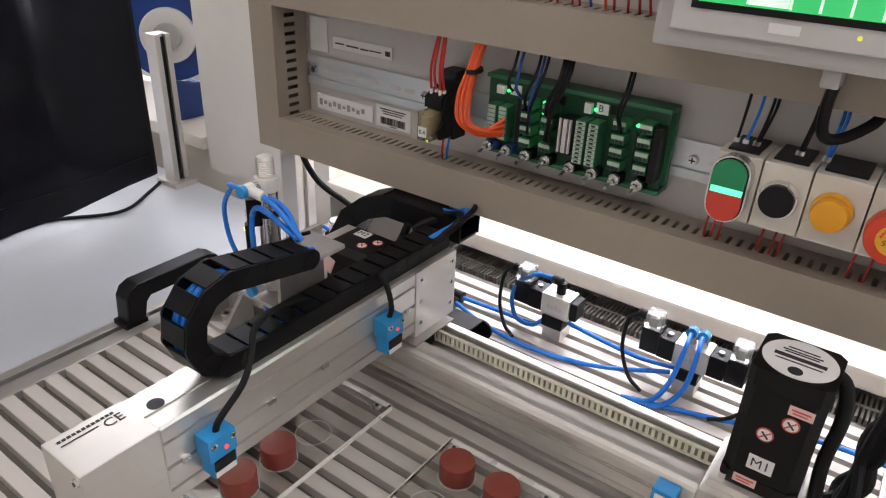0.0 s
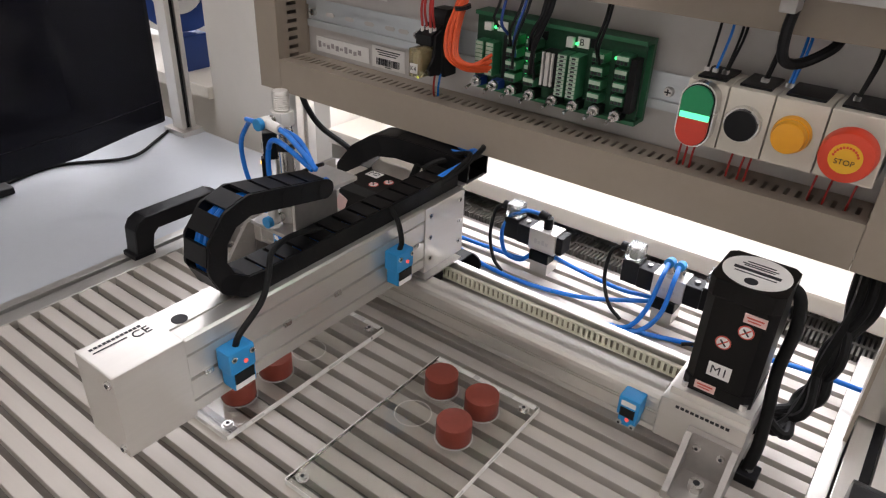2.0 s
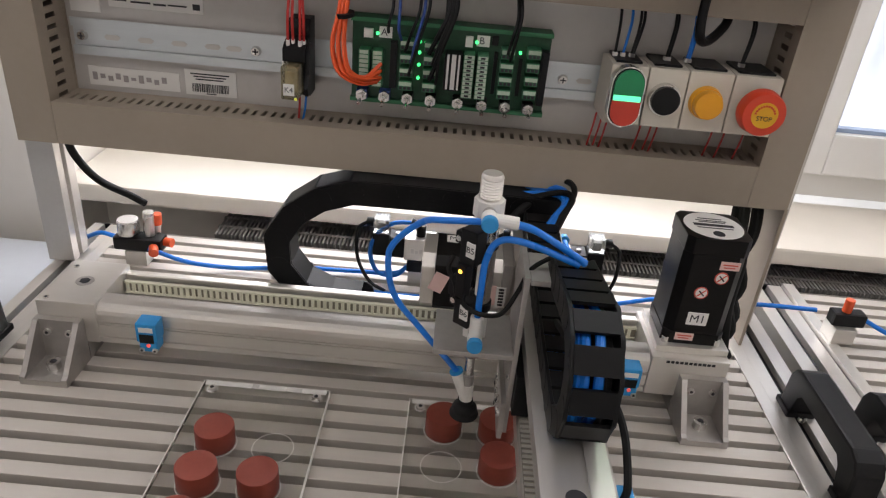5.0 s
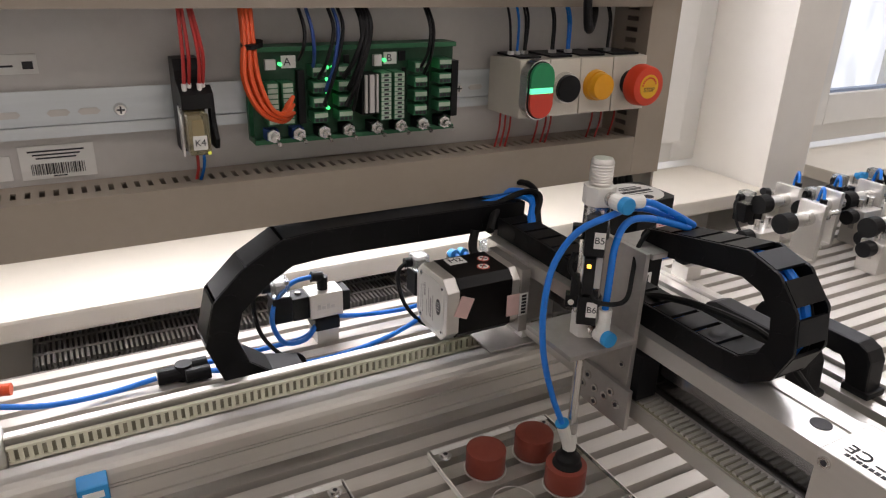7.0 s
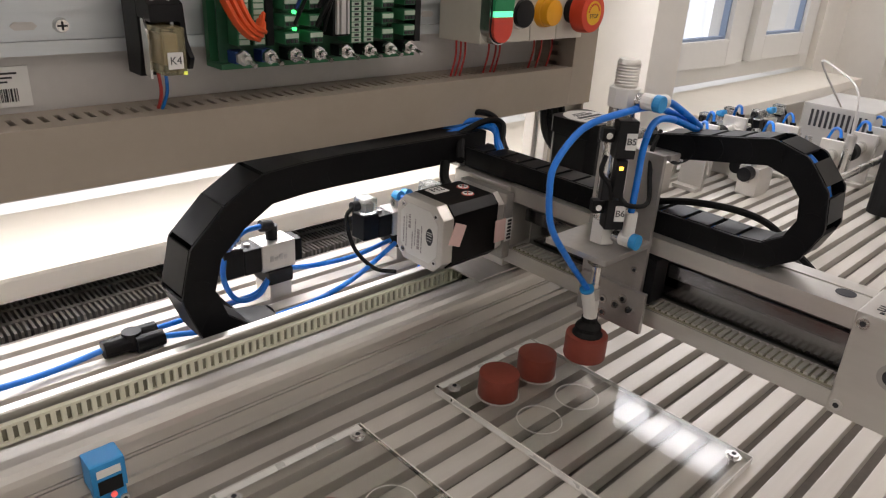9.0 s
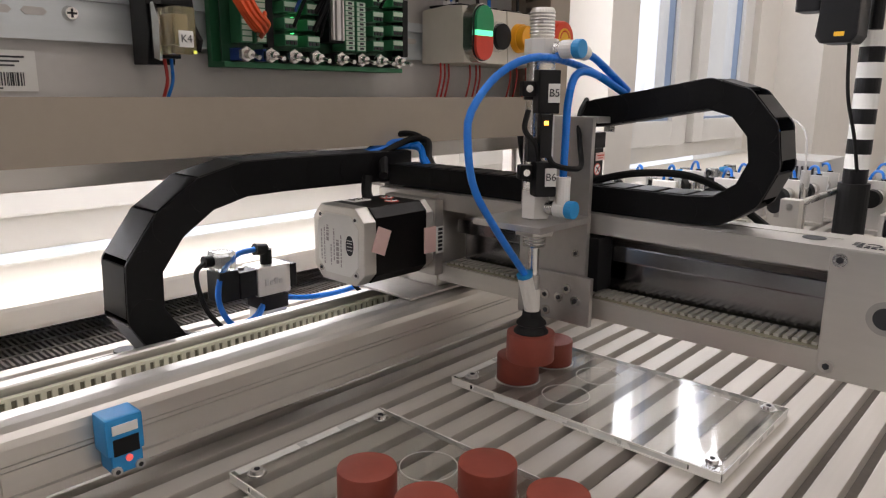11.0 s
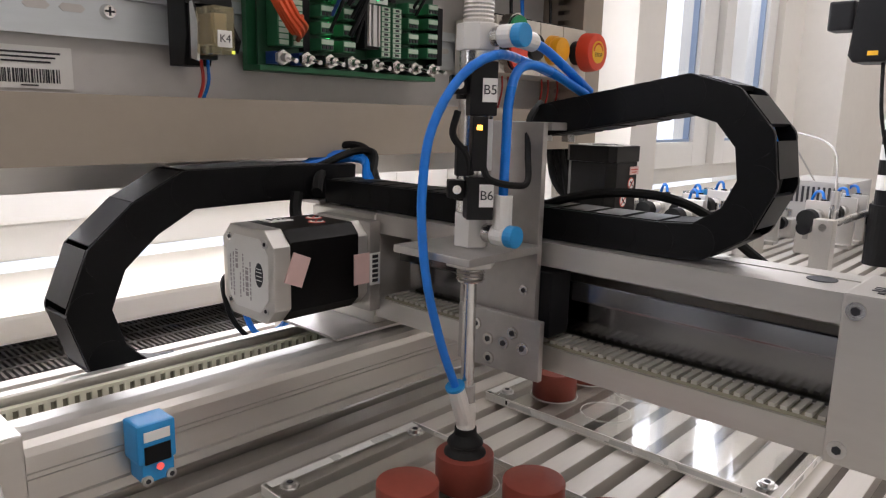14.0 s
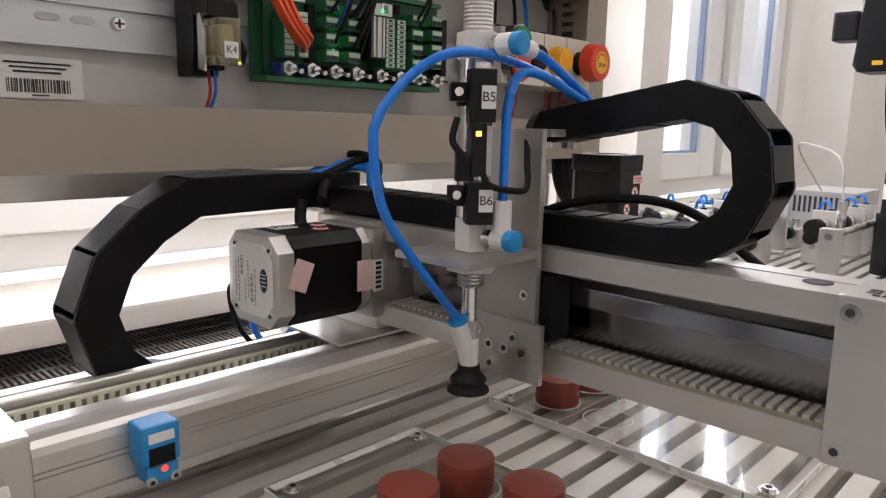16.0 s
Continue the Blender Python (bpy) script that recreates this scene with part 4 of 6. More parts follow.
part("sheath", T([(0.3155, 0.195, 0.172), (0.327, 0.192, 0.166), (0.332, 0.188, 0.140), (0.330, 0.182, 0.100), (0.334, 0.176, 0.060), (0.336, 0.168, 0.030), (0.334, 0.160, 0.008)], 0.0052, 10), RUBBER, cb, smooth=True)
part("clamp", B((0.326, 0.345, 0.150, 0.170, 0.0, 0.010), bevel=0.002), BLACK, cb)
part("clamp_bolt", C((0.3355, 0.160, 0.010), (0.3355, 0.160, 0.0125), 0.004, seg=12), STEEL, cb)
kb2 = thing("cable_bundle", (0.37, 0.26, 0.10), "thick bundle of black cables hanging beside the post", "cable")
rng = random.Random(3)
for k in range(8):
    a, b = rng.uniform(-0.010, 0.010), rng.uniform(-0.010, 0.010)
    part("sheath", T([(0.366 + a, 0.285 + b, 0.176), (0.368 + a, 0.275 + b, 0.13), (0.362 + b, 0.255 + a, 0.085), (0.356 + a, 0.235 + b * 2, 0.045 + a), (0.345 + b, 0.215 + a * 2, 0.022 + abs(a)), (0.330 - k * 0.002, 0.195 + b * 2, 0.030 + k * 0.003)], 0.0042, 8), RUBBER, kb2, smooth=True)

# ---------- acrylic trays and pucks ----------
TY0, TY1, TZ = -0.0910, 0.1155, 0.0062  # the trays' depth and top


def tray(x0, x1, holes, label):
    t = thing("acrylic_tray", ((x0 + x1) / 2, 0.011, 0.0), label, "tray", "acrylic trays")
    part("sheet", B((x0, x1, TY0, TY1, 0.0006, TZ), bevel=0.0006), ACRYL, t, "clear acrylic sheet")
    # pale strips imitate the highlights along the clear sheet's edges
    for a in (0.0006, TZ - 0.0010):
        for b in ((x0, x1, TY1 + 0.0002, TY1 + 0.0008, a, a + 0.0011), (x0, x1, TY0 - 0.0008, TY0 - 0.0002, a, a + 0.0011), (x0 - 0.0010, x0 - 0.0002, TY0, TY1, a, a + 0.0011), (x1 + 0.0002, x1 + 0.0010, TY0, TY1, a, a + 0.0011)):
            part("edge_glint", B(b), EDGE, t)
    for b in ((x0 + 0.001, x1 - 0.001, TY1 + 0.0002, TY1 + 0.0006, 0.0014, TZ - 0.0008), (x0 + 0.001, x1 - 0.001, TY0 - 0.0006, TY0 - 0.0002, 0.0014, TZ - 0.0008), (x0 - 0.0006, x0 - 0.0002, TY0 + 0.02, TY1 - 0.02, 0.0014, TZ - 0.0008), (x1 + 0.0002, x1 + 0.0006, TY0 + 0.02, TY1 - 0.02, 0.0014, TZ - 0.0008)):
        part("cut_edge", B(b), EDGE_C, t)
    part("frosted_strip", B((x0 + 0.002, x1 - 0.002, TY1 - 0.0065, TY1 - 0.0008, TZ + 0.0001, TZ + 0.0005)), EDGE_C, t, "milky frosted strip along the far edge")
    for x in (x0, x1):
        s = 1 if x == x1 else -1
        for y0, y1 in ((TY0, TY0 + 0.019), (TY1 - 0.018, TY1)):
            part("frosted_corner", B((*sorted((x + s * 0.0002, x + s * 0.0007)), y0, y1, 0.0014, TZ - 0.0008)), EDGE, t)
    for x in (x0 + 0.0100, x1 - 0.0100):
        for y in (TY0 + 0.0095, TY1 - 0.0115):
            s = part("washer", C((x, y, TZ), (x, y, TZ + 0.0006), 0.0056, seg=18), STEEL, t)
            part("screw_head", C((x, y, TZ + 0.0006), (x, y, TZ + 0.0026), 0.0042, 0.0036, seg=16), STEEL, s)
            part("screw_socket", C((x, y, TZ + 0.0026), (x, y, TZ + 0.0029), 0.0019, seg=6), INK, s)
    for x, y in holes:
        part("bore_ring", T([(x + 0.0170 * math.cos(a), y + 0.0170 * math.sin(a), TZ + 0.0001) for a in (2 * math.pi * i / 40 for i in range(41))], 0.00035, 5, 1), EDGE, t)
    return t


AX, AY = (-0.1180, -0.0705), (0.0380, -0.0055, -0.0505)
BX, BY = (0.0700, 0.1165), (0.0775, 0.0345, -0.0100)
tray(-0.1530, -0.0375, [(x, y) for x in AX for y in AY], "clear acrylic tray screwed to the slotted plate")
tray(0.0380, 0.1565, [(x, y) for x in BX for y in BY[:2]], "clear acrylic tray with empty round seats")


def puck(x, y, z=0.0064):
    p = thing("puck", (x, y, z), "red-brown plastic puck standing on the acrylic tray", "puck", "pucks on the trays")
    part("puck_body", C((x, y, z), (x, y, z + 0.0195), 0.0160, seg=40, bevel=0.0012), PUCK, p, smooth=True)
    return p


for i, x in enumerate(AX):
    for j, y in enumerate(AY):
        if (i, j) != (1, 0):
            puck(x, y)
puck(BX[0], BY[0])
puck(BX[1], BY[0])
moved_puck = puck(BX[1], BY[1])
tagged(moved_puck, "red-brown plastic puck carried over by the suction cup")

# ---------- travelling cross arm (its right face at local x = 0) ----------
arm = thing("cross_arm", (0.0, 0.0, 0.0), "aluminium cross arm with belt, motor and cylinder, riding the long axis", "gantry arm")
part("profile_body", prism([(-0.045, 0.070), (-0.002, 0.070), (0, 0.072), (0, 0.0820), (-0.002, 0.0825), (-0.002, 0.0840), (0, 0.0845), (0, 0.1020), (-0.003, 0.1028), (-0.003, 0.1045), (0, 0.1053), (0, 0.1250), (-0.002, 0.1255), (-0.002, 0.1270), (0, 0.1275), (0, 0.139), (-0.002, 0.141), (-0.016, 0.141), (-0.016, 0.1395), (-0.019, 0.1395), (-0.019, 0.141), (-0.045, 0.141), (-0.045, 0.128), (-0.012, 0.128), (-0.012, 0.083), (-0.045, 0.083)], "y", -0.1255, 0.1564), ALU_Y, arm)
part("guide_rail", B((-0.030, -0.0122, -0.125, 0.149, 0.108, 0.119), bevel=0.001), SHAFT, arm, "polished guide rail inside the arm")
part("inner_cover", B((-0.020, -0.0122, -0.125, 0.149, 0.0835, 0.107)), SHAFT, arm)
bl = part("belt", B((-0.043, -0.026, -0.125, 0.149, 0.0832, 0.0850)), BELTGAP, arm, "toothed cream drive belt")
bm = bmesh.new()
for i in range(54):
    y = -0.1245 + i * 0.00503
    B((-0.0432, -0.0258, y, y + 0.0029, 0.0851, 0.0868), bm=bm)
tagged(part("belt_teeth", bm, BELT_G, bl), kind="stuff")
e0 = part("end_block", B((-0.0465, 0.001, -0.183, -0.1257, 0.0692, 0.1418), bevel=0.0012), ALU_Y, arm)
part("bearing_bore", C((-0.0465, -0.155, 0.108), (-0.0470, -0.155, 0.108), 0.009, seg=28), BRUSHED, e0)
part("bearing_core", C((-0.0470, -0.155, 0.108), (-0.0474, -0.155, 0.108), 0.0058, seg=20), INK, e0)
for z in (0.076, 0.135):
    screw(e0, (-0.0465, -0.131, z), (-1, 0, 0), 0.0038, 0.0012)
    screw(e0, (-0.024 + 0.02, -0.183, z), (0, -1, 0), 0.0034, 0.0022)
text("ce_mark", "CE", 0.012, pose(-0.031, -0.128 - 0.012, 0.1421, 0, 0, 90), INK, arm)
part("logo_oval", C((-0.025, -0.112, 0.1411), (-0.025, -0.112, 0.1414), 0.0062, seg=24), INK, arm)
part("print", B(*[(-0.040, -0.0375, -0.176 + k * 0.0034, -0.1735 + k * 0.0034, 0.1419, 0.1422) for k in range(12)], (-0.034, -0.033, -0.176, -0.150, 0.1419, 0.1422)), INK, arm)
e1 = part("motor_block", B((-0.0465, 0.001, 0.1565, 0.2245, 0.0645, 0.1400), bevel=0.0012), ALU_Y, arm)
for y in (0.165, 0.216):
    for z in (0.080, 0.105, 0.130):
        screw(e1, (0.001, y, z), (1, 0, 0), 0.0026, 0.0010)
part("carriage_plate", B((-0.085, 0.010, 0.148, 0.212, 0.0624, 0.0644), bevel=0.0006), BRUSHED, arm)
part("carriage_block", B((-0.060, 0.000, 0.166, 0.193, 0.0400, 0.0623), bevel=0.001), BLACK, arm)
part("stop_screw", C((-0.066, 0.178, 0.053), (-0.060, 0.178, 0.053), 0.006, seg=16), RUBBER, arm)
for y in (0.106, -0.090):
    sensor(0.0005, y, 0.094, 1, "", arm)
for k in (0.03, -0.03, -0.11, 0.145):
    part("slot_nut", B((-0.001, 0.0016, k - 0.004, k + 0.004, 0.101, 0.106), bevel=0.0005), STEEL, arm)
part("sensor_cable", T([(0.0095, -0.090, 0.119), (0.011, -0.086, 0.129), (0.010, -0.062, 0.146), (0.002, -0.046, 0.160), (-0.012, -0.030, 0.1680), (-0.020, -0.006, 0.1685), (-0.023, 0.018, 0.1640), (-0.024, 0.038, 0.1570)], 0.0026, 8), RUBBER, arm, smooth=True)
part("sensor_cable", T([(0.0095, 0.106, 0.119), (0.011, 0.107, 0.130), (0.004, 0.109, 0.148), (-0.008, 0.112, 0.156)], 0.0026, 8), RUBBER, arm, smooth=True)

# motor M2, lying
part("motor_mount", B((-0.056, -0.0467, 0.150, 0.207, 0.0765, 0.1370), bevel=0.001), BRUSHED, arm)
m2 = part("motor_body", prism([(y, z) for y, z in chamfer(0.1520, 0.2080, 0.0805, 0.1370, 0.007)], "x", -0.1165, -0.0640, 0.0005), MOTOR, arm, "black stepper motor body")
part("front_cap", prism(chamfer(0.1520, 0.2080, 0.0805, 0.1370, 0.009), "x", -0.0639, -0.0562, 0.0006), ALU, m2)
part("rear_cap", prism(chamfer(0.1515, 0.2085, 0.0800, 0.1375, 0.0095), "x", -0.1285, -0.1166, 0.0012), ALU, m2, "cast aluminium rear cap")
d = part("type_plate", prism(chamfer(0.1575, 0.2030, 0.0860, 0.1315, 0.009), "x", -0.1289, -0.1285), PAPER, m2, "silver type label covering the rear cap, with printed lines")
rng = random.Random(21)
bars = []
for y, h, z0, z1 in ((0.1990, 0.0005, 0.095, 0.118), (0.1955, 0.0005, 0.092, 0.121), (0.1918, 0.0013, 0.110, 0.122), (0.1880, 0.0005, 0.092, 0.108), (0.1845, 0.0005, 0.096, 0.120), (0.1805, 0.0015, 0.094, 0.112), (0.1765, 0.0005, 0.092, 0.116)):
    z = z0
    while z < z1:
        w = rng.uniform(0.0010, 0.0032)
        bars.append((-0.1291, -0.1288, y - h, y + h, z, min(z + w, z1)))
        z += w + 0.0008
part("print", B(*bars), FADED, d)
lo = part("logo_oval", prism([(0.1668 + 0.0042 * math.cos(a), 0.1095 + 0.0075 * math.sin(a)) for a in (2 * math.pi * k / 24 for k in range(24))], "x", -0.1291, -0.1288), INK, d)
part("logo_line", B(*[(-0.1293, -0.1291, 0.1640, 0.1696, z, z + 0.0005) for z in (0.1060, 0.1085, 0.1110, 0.1130)]), PAPER, lo)
for z in (0.085, 0.1325):
    for y in (0.157, 0.203):
        screw(m2, (-0.1285, 0.180 + (y - 0.180) * 0.86, 0.1088 + (z - 0.1088) * 0.86), (-1, 0, 0), 0.0026, 0.0006)
part("tag", B((-0.108, -0.091, 0.185, 0.198, 0.1371, 0.1377)), PAPER, m2)
text("tag_text", "M2", 0.0105, pose(-0.0995, 0.1915, 0.1380, *UP), INK, m2)
for x, y in ((-0.083, 0.171), (-0.074, 0.186)):
    sign(m2, (x, y, 0.1371), (0, 0, 1), (1, 0, 0), 0.0056)
bm = B((-0.0065, 0.0065, 0.1502, 0.1512, -0.0095, 0.0095))
bmesh.ops.transform(bm, matrix=pose(-0.1125, 0, 0.1130, 0, 22, 0), verts=bm.verts)
part("warning_sticker", bm, PINK, m2, "red and white warning sticker")
part("warning_sticker", B((-0.073, -0.0605, 0.1450, 0.1459, 0.098, 0.118)), PINK, m2, "red and white warning sticker")
part("white_tag", B((-0.0600, -0.0515, 0.1450, 0.1459, 0.096, 0.117)), PAPER, m2)
part("print", B(*[(-0.0580, -0.0535, 0.1445, 0.1451, 0.098 + k * 0.0032, 0.1000 + k * 0.0032) for k in range(6)]), INK, m2)
part("motor_lead", T([(-0.066, 0.207, 0.125), (-0.066, 0.218, 0.135), (-0.062, 0.222, 0.150)], 0.0045, 8), RUBBER, m2, smooth=True)

# lifting unit: slider, upright plate, shelf and cylinder
lift = thing("lifting_unit", (0.0, 0.0, 0.0), "milled plate with a pneumatic cylinder, sliding on the cross arm", "pneumatic lift")
part("slider", B((-0.050, -0.0310, 0.006, 0.068, 0.097, 0.133), bevel=0.001), BLACK, lift)
up = part("upright_plate", B((-0.0545, -0.0505, 0.0125, 0.066, 0.074, 0.2115), bevel=0.0006), BRUSHED, lift, "milled upright carrier plate")
part("clamp_block", B((-0.0585, -0.0546, 0.0055, 0.063, 0.0742, 0.1075), bevel=0.0006), BRUSHED, up)
part("shelf", B((-0.112, -0.0546, 0.010, 0.062, 0.1440, 0.1480), bevel=0.0006), BRUSHED, up)
part("top_flange", B((-0.0504, -0.008, 0.010, 0.050, 0.2075, 0.2115), bevel=0.0006), BRUSHED, up)
for y in (0.020, 0.035):
    part("flange_bolt", C((-0.020, y, 0.2089), (-0.020, y, 0.2010), 0.004, seg=6), STEEL, up)
for y, z in ((0.016, 0.091), (0.023, 0.098), (0.029, 0.091), (0.040, 0.091), (0.049, 0.098), (0.039, 0.080), (0.054, 0.088)):
    screw(up, (-0.0585, y, z), (-1, 0, 0), 0.0034, 0.0014)
screw(up, (-0.0545, 0.020, 0.122), (-1, 0, 0), 0.0028, 0.0008)
CX, CY = -0.083, 0.034
cyl = part("cylinder_tube", C((CX, CY, 0.166), (CX, CY, 0.245), 0.0088, seg=28), STEEL, lift, "polished pneumatic cylinder tube", smooth=True)
part("top_collar", C((CX, CY, 0.2451), (CX, CY, 0.2580), 0.0106, seg=8, bevel=0.0006), WHITE, cyl)
part("threaded_nose", lathe([(0.0070, 0.2581)] + [(0.0078 if k % 2 else 0.0071, 0.2588 + k * 0.00095) for k in range(16)] + [(0.0073, 0.2745), (0.0064, 0.2760)], CX, CY), ALU, cyl, "pale threaded nose")
part("lower_collar", C((CX, CY, 0.1482), (CX, CY, 0.1659), 0.0094, seg=6, bevel=0.0006), WHITE, cyl)
part("lock_nut", C((CX, CY, 0.1375), (CX, CY, 0.1439), 0.0135, seg=6, bevel=0.0008), WHITE, cyl)
part("thread", lathe([(0.0066, 0.1290)] + [(0.0076 if k % 2 else 0.0068, 0.1295 + k * 0.00095) for k in range(8)] + [(0.0068, 0.1374)], CX, CY), STEEL, cyl)
for z, stem in ((0.2515, 0.0106), (0.1560, 0.0094)):
    e = part("elbow_stem", C((CX, CY - stem, z), (CX, CY - 0.0150, z), 0.0048, seg=16), STEEL, cyl)
    part("elbow_body", C((CX, CY - 0.0150, z), (CX, CY - 0.0235, z), 0.0054, seg=16, bevel=0.0006), WHITE, cyl, "pale push-in elbow")
    part("release_ring", C((CX, CY - 0.0236, z), (CX, CY - 0.0290, z), 0.0056, seg=18, bevel=0.0008), SENSOR, cyl, "blue release ring")
part("elbow_branch", C((CX + 0.003, CY - 0.0195, 0.2515), (CX + 0.0190, CY - 0.0195, 0.2500), 0.0046, seg=16, bevel=0.0005), WHITE, cyl)
part("elbow_branch", C((CX, CY - 0.0195, 0.1590), (CX, CY - 0.0195, 0.1760), 0.0048, seg=16, bevel=0.0005), WHITE, cyl)
TURN = Matrix.Translation((CX, CY, 0)) @ pose(0, 0, 0, 0, 0, -38) @ Matrix.Translation((-CX, -CY, 0))


def turned(bm):
    bmesh.ops.transform(bm, matrix=TURN, verts=bm.verts)
    return bm


for z0, z1, w in ((0.2140, 0.2395, "B5"), (0.1640, 0.1850, "B6")):
    s = part("reed_sensor", turned(B((CX - 0.0066, CX + 0.0066, CY - 0.0190, CY - 0.0070, z0, z1), bevel=0.001)), BLACK, cyl, "black position sensor on the cylinder")
    part("band", C((CX, CY, z0 + 0.008), (CX, CY, z0 + 0.014), 0.0100, seg=24), BLACK, s)
    part("ear", turned(B((CX - 0.0150, CX - 0.0067, CY - 0.014, CY - 0.006, z0 + 0.010, z0 + 0.019), bevel=0.001)), BLACK, s)
    part("ear_screw", turned(C((CX - 0.0112, CY - 0.014, z0 + 0.0145), (CX - 0.0112, CY - 0.0155, z0 + 0.0145), 0.0022, seg=10)), STEEL, s)
    part("tag", turned(B((CX - 0.0008, CX + 0.0062, CY - 0.0197, CY - 0.0189, z0 + 0.0065, z0 + 0.0175)), ), PAPER, s)
    text("tag_text", w, 0.0064, TURN @ pose(CX + 0.0027, CY - 0.0199, z0 + 0.0120, *FRONT), INK, lift)
part("sensor_body", turned(B((CX - 0.0055, CX + 0.0020, CY - 0.0215, CY - 0.0135, 0.1880, 0.2138), bevel=0.0008)), BLACK, cyl)
part("sensor_body", turned(B((CX - 0.0125, CX - 0.0070, CY - 0.0200, CY - 0.0130, 0.1855, 0.2000), bevel=0.0008)), BLACK, cyl)
part("led", turned(B((CX - 0.0035, CX - 0.0010, CY - 0.0222, CY - 0.0214, 0.2075, 0.2098))), LED_O, cyl)
part("cylinder_print", turned(B((CX + 0.003, CX + 0.007, CY - 0.0093, CY - 0.0083, 0.1875, 0.2125))), PAPER, cyl)
part("sensor_lead", T([(CX - 0.011, CY - 0.015, 0.190), (CX - 0.010, CY - 0.019, 0.184), (CX + 0.002, CY - 0.024, 0.181), (CX + 0.016, CY - 0.022, 0.182), (CX + 0.026, CY - 0.014, 0.196), (CX + 0.034, CY - 0.008, 0.212), (CX + 0.052, CY - 0.002, 0.222)], 0.0017, 8), RUBBER, cyl, smooth=True)
part("sensor_lead", T([(CX - 0.020, CY - 0.006, 0.216), (CX - 0.023, CY - 0.006, 0.205), (CX - 0.018, CY - 0.010, 0.196), (CX - 0.016, CY - 0.012, 0.186)], 0.0017, 8), RUBBER, cyl, smooth=True)
for k, pts in enumerate(([(CX + 0.0185, CY - 0.0195, 0.2500), (CX + 0.030, CY - 0.0200, 0.2470), (CX + 0.050, CY - 0.0220, 0.2370), (CX + 0.066, CY - 0.0240, 0.2280)],
                         [(CX, CY - 0.0195, 0.1750), (CX, CY - 0.0200, 0.200), (CX + 0.001, CY - 0.0200, 0.222), (CX + 0.008, CY - 0.0205, 0.2370), (CX + 0.026, CY - 0.0220, 0.2380), (CX + 0.062, CY - 0.0240, 0.2265)])):
    part("air_hose", T(pts, 0.0024, 12), BLUE, lift, "blue air hose", smooth=True)


# drag chains: a link is a pair of side plates with cross bars
def link_mesh(name, pitch, height, width, closed=False):
    bm = B((-pitch * 0.60, pitch * 0.60, -width / 2, -width / 2 + 0.0022, -height / 2, height / 2), (-pitch * 0.60, pitch * 0.60, width / 2 - 0.0022, width / 2, -height / 2, height / 2), bevel=0.0007)
    c0, c1 = (-0.56, 0.50) if closed else (-0.40, 0.42)
    B((pitch * c0, pitch * c1, -width / 2 + 0.0022, width / 2 - 0.0022, height / 2 - 0.0020, height / 2 + 0.0004), (pitch * c0, pitch * c1, -width / 2 + 0.0022, width / 2 - 0.0022, -height / 2 - 0.0004, -height / 2 + 0.0020), bm=bm)
    for w in (-1, 1):
        C((pitch * 0.5, w * (width / 2 + 0.0002), 0), (pitch * 0.5, w * (width / 2 - 0.0024), 0), height * 0.5, seg=20, bm=bm)
    bmesh.ops.recalc_face_normals(bm, faces=bm.faces)
    me = bpy.data.meshes.new(name)
    bm.to_mesh(me)
    bm.free()
    me.materials.append(CHAIN)
    return me


def frame_of(p, tangent, width):
    """A pose at p with x along the tangent and y along the width."""
    x, y = Vector(tangent).normalized(), Vector(width)
    y = (y - x * y.dot(x)).normalized()
    return Matrix.Translation(p) @ Matrix((x, y, x.cross(y))).transposed().to_4x4()


def along(path, s):
    for a, b in zip(path, path[1:]):
        d = (b - a).length
        if s <= d:
            return a + (b - a) * (s / d)
        s -= d
    return path[-1] + (path[-1] - path[-2]).normalized() * s


PA = 0.0200
CZ, CR, CC = 0.1500, 0.0350, -0.0500  # lower run, bend radius and bend centre
path = [Vector((-0.022, 0.220, CZ)), Vector((-0.022, CC, CZ))]
path += [Vector((-0.022, CC - CR * math.sin(a), CZ + CR - CR * math.cos(a))) for a in (math.pi * i / 12 for i in range(1, 13))]
path += [Vector((-0.022, 0.042, 0.2035))]
total = sum((b - a).length for a, b in zip(path, path[1:]))
arm_link = link_mesh("chain_link", PA, 0.0172, 0.030)
for i in range(int(total / PA)):
    a, b = along(path, i * PA), along(path, (i + 1) * PA)
    ob = new("chain_link", arm_link)
    ob.parent = arm
    ob.matrix_basis = frame_of((a + b) / 2, b - a, (1, 0, 0))
for k, (dx, dz, m) in enumerate(((-0.005, 0.0, BLUE), (0.003, 0.002, BLUE), (0.008, -0.002, RUBBER), (-0.009, -0.003, BLUE))):
    part("chain_hose", T([p + Vector((dx, 0, dz)) for p in path], 0.0030, 8, 1), m, arm, smooth=True)
part("chain_clamp", B((-0.036, -0.008, 0.206, 0.218, 0.1402, 0.1415)), BRUSHED, arm)
part("chain_stay", prism([(0.2247, 0.100), (0.2275, 0.100), (0.2275, 0.1395), (0.268, 0.1395), (0.268, 0.1420), (0.2247, 0.1420)], "x", -0.040, -0.004), BRUSHED, arm, "bent bracket holding the long chain")
for k, (dy, m) in enumerate(((0.0, BLUE), (0.009, BLUE), (-0.008, RUBBER), (0.014, RUBBER))):
    part("loop_hose", T([(-0.040 + k * 0.004, 0.248 + dy, 0.165), (-0.008 + k * 0.003, 0.240 + dy, 0.171 + k * 0.003), (0.000 + k * 0.003, 0.222 + dy * 0.6, 0.170 + k * 0.003), (-0.012 + k * 0.003, 0.205, 0.160), (-0.020 + k * 0.003, 0.190, 0.152)], 0.0030, 8), m, arm, smooth=True)
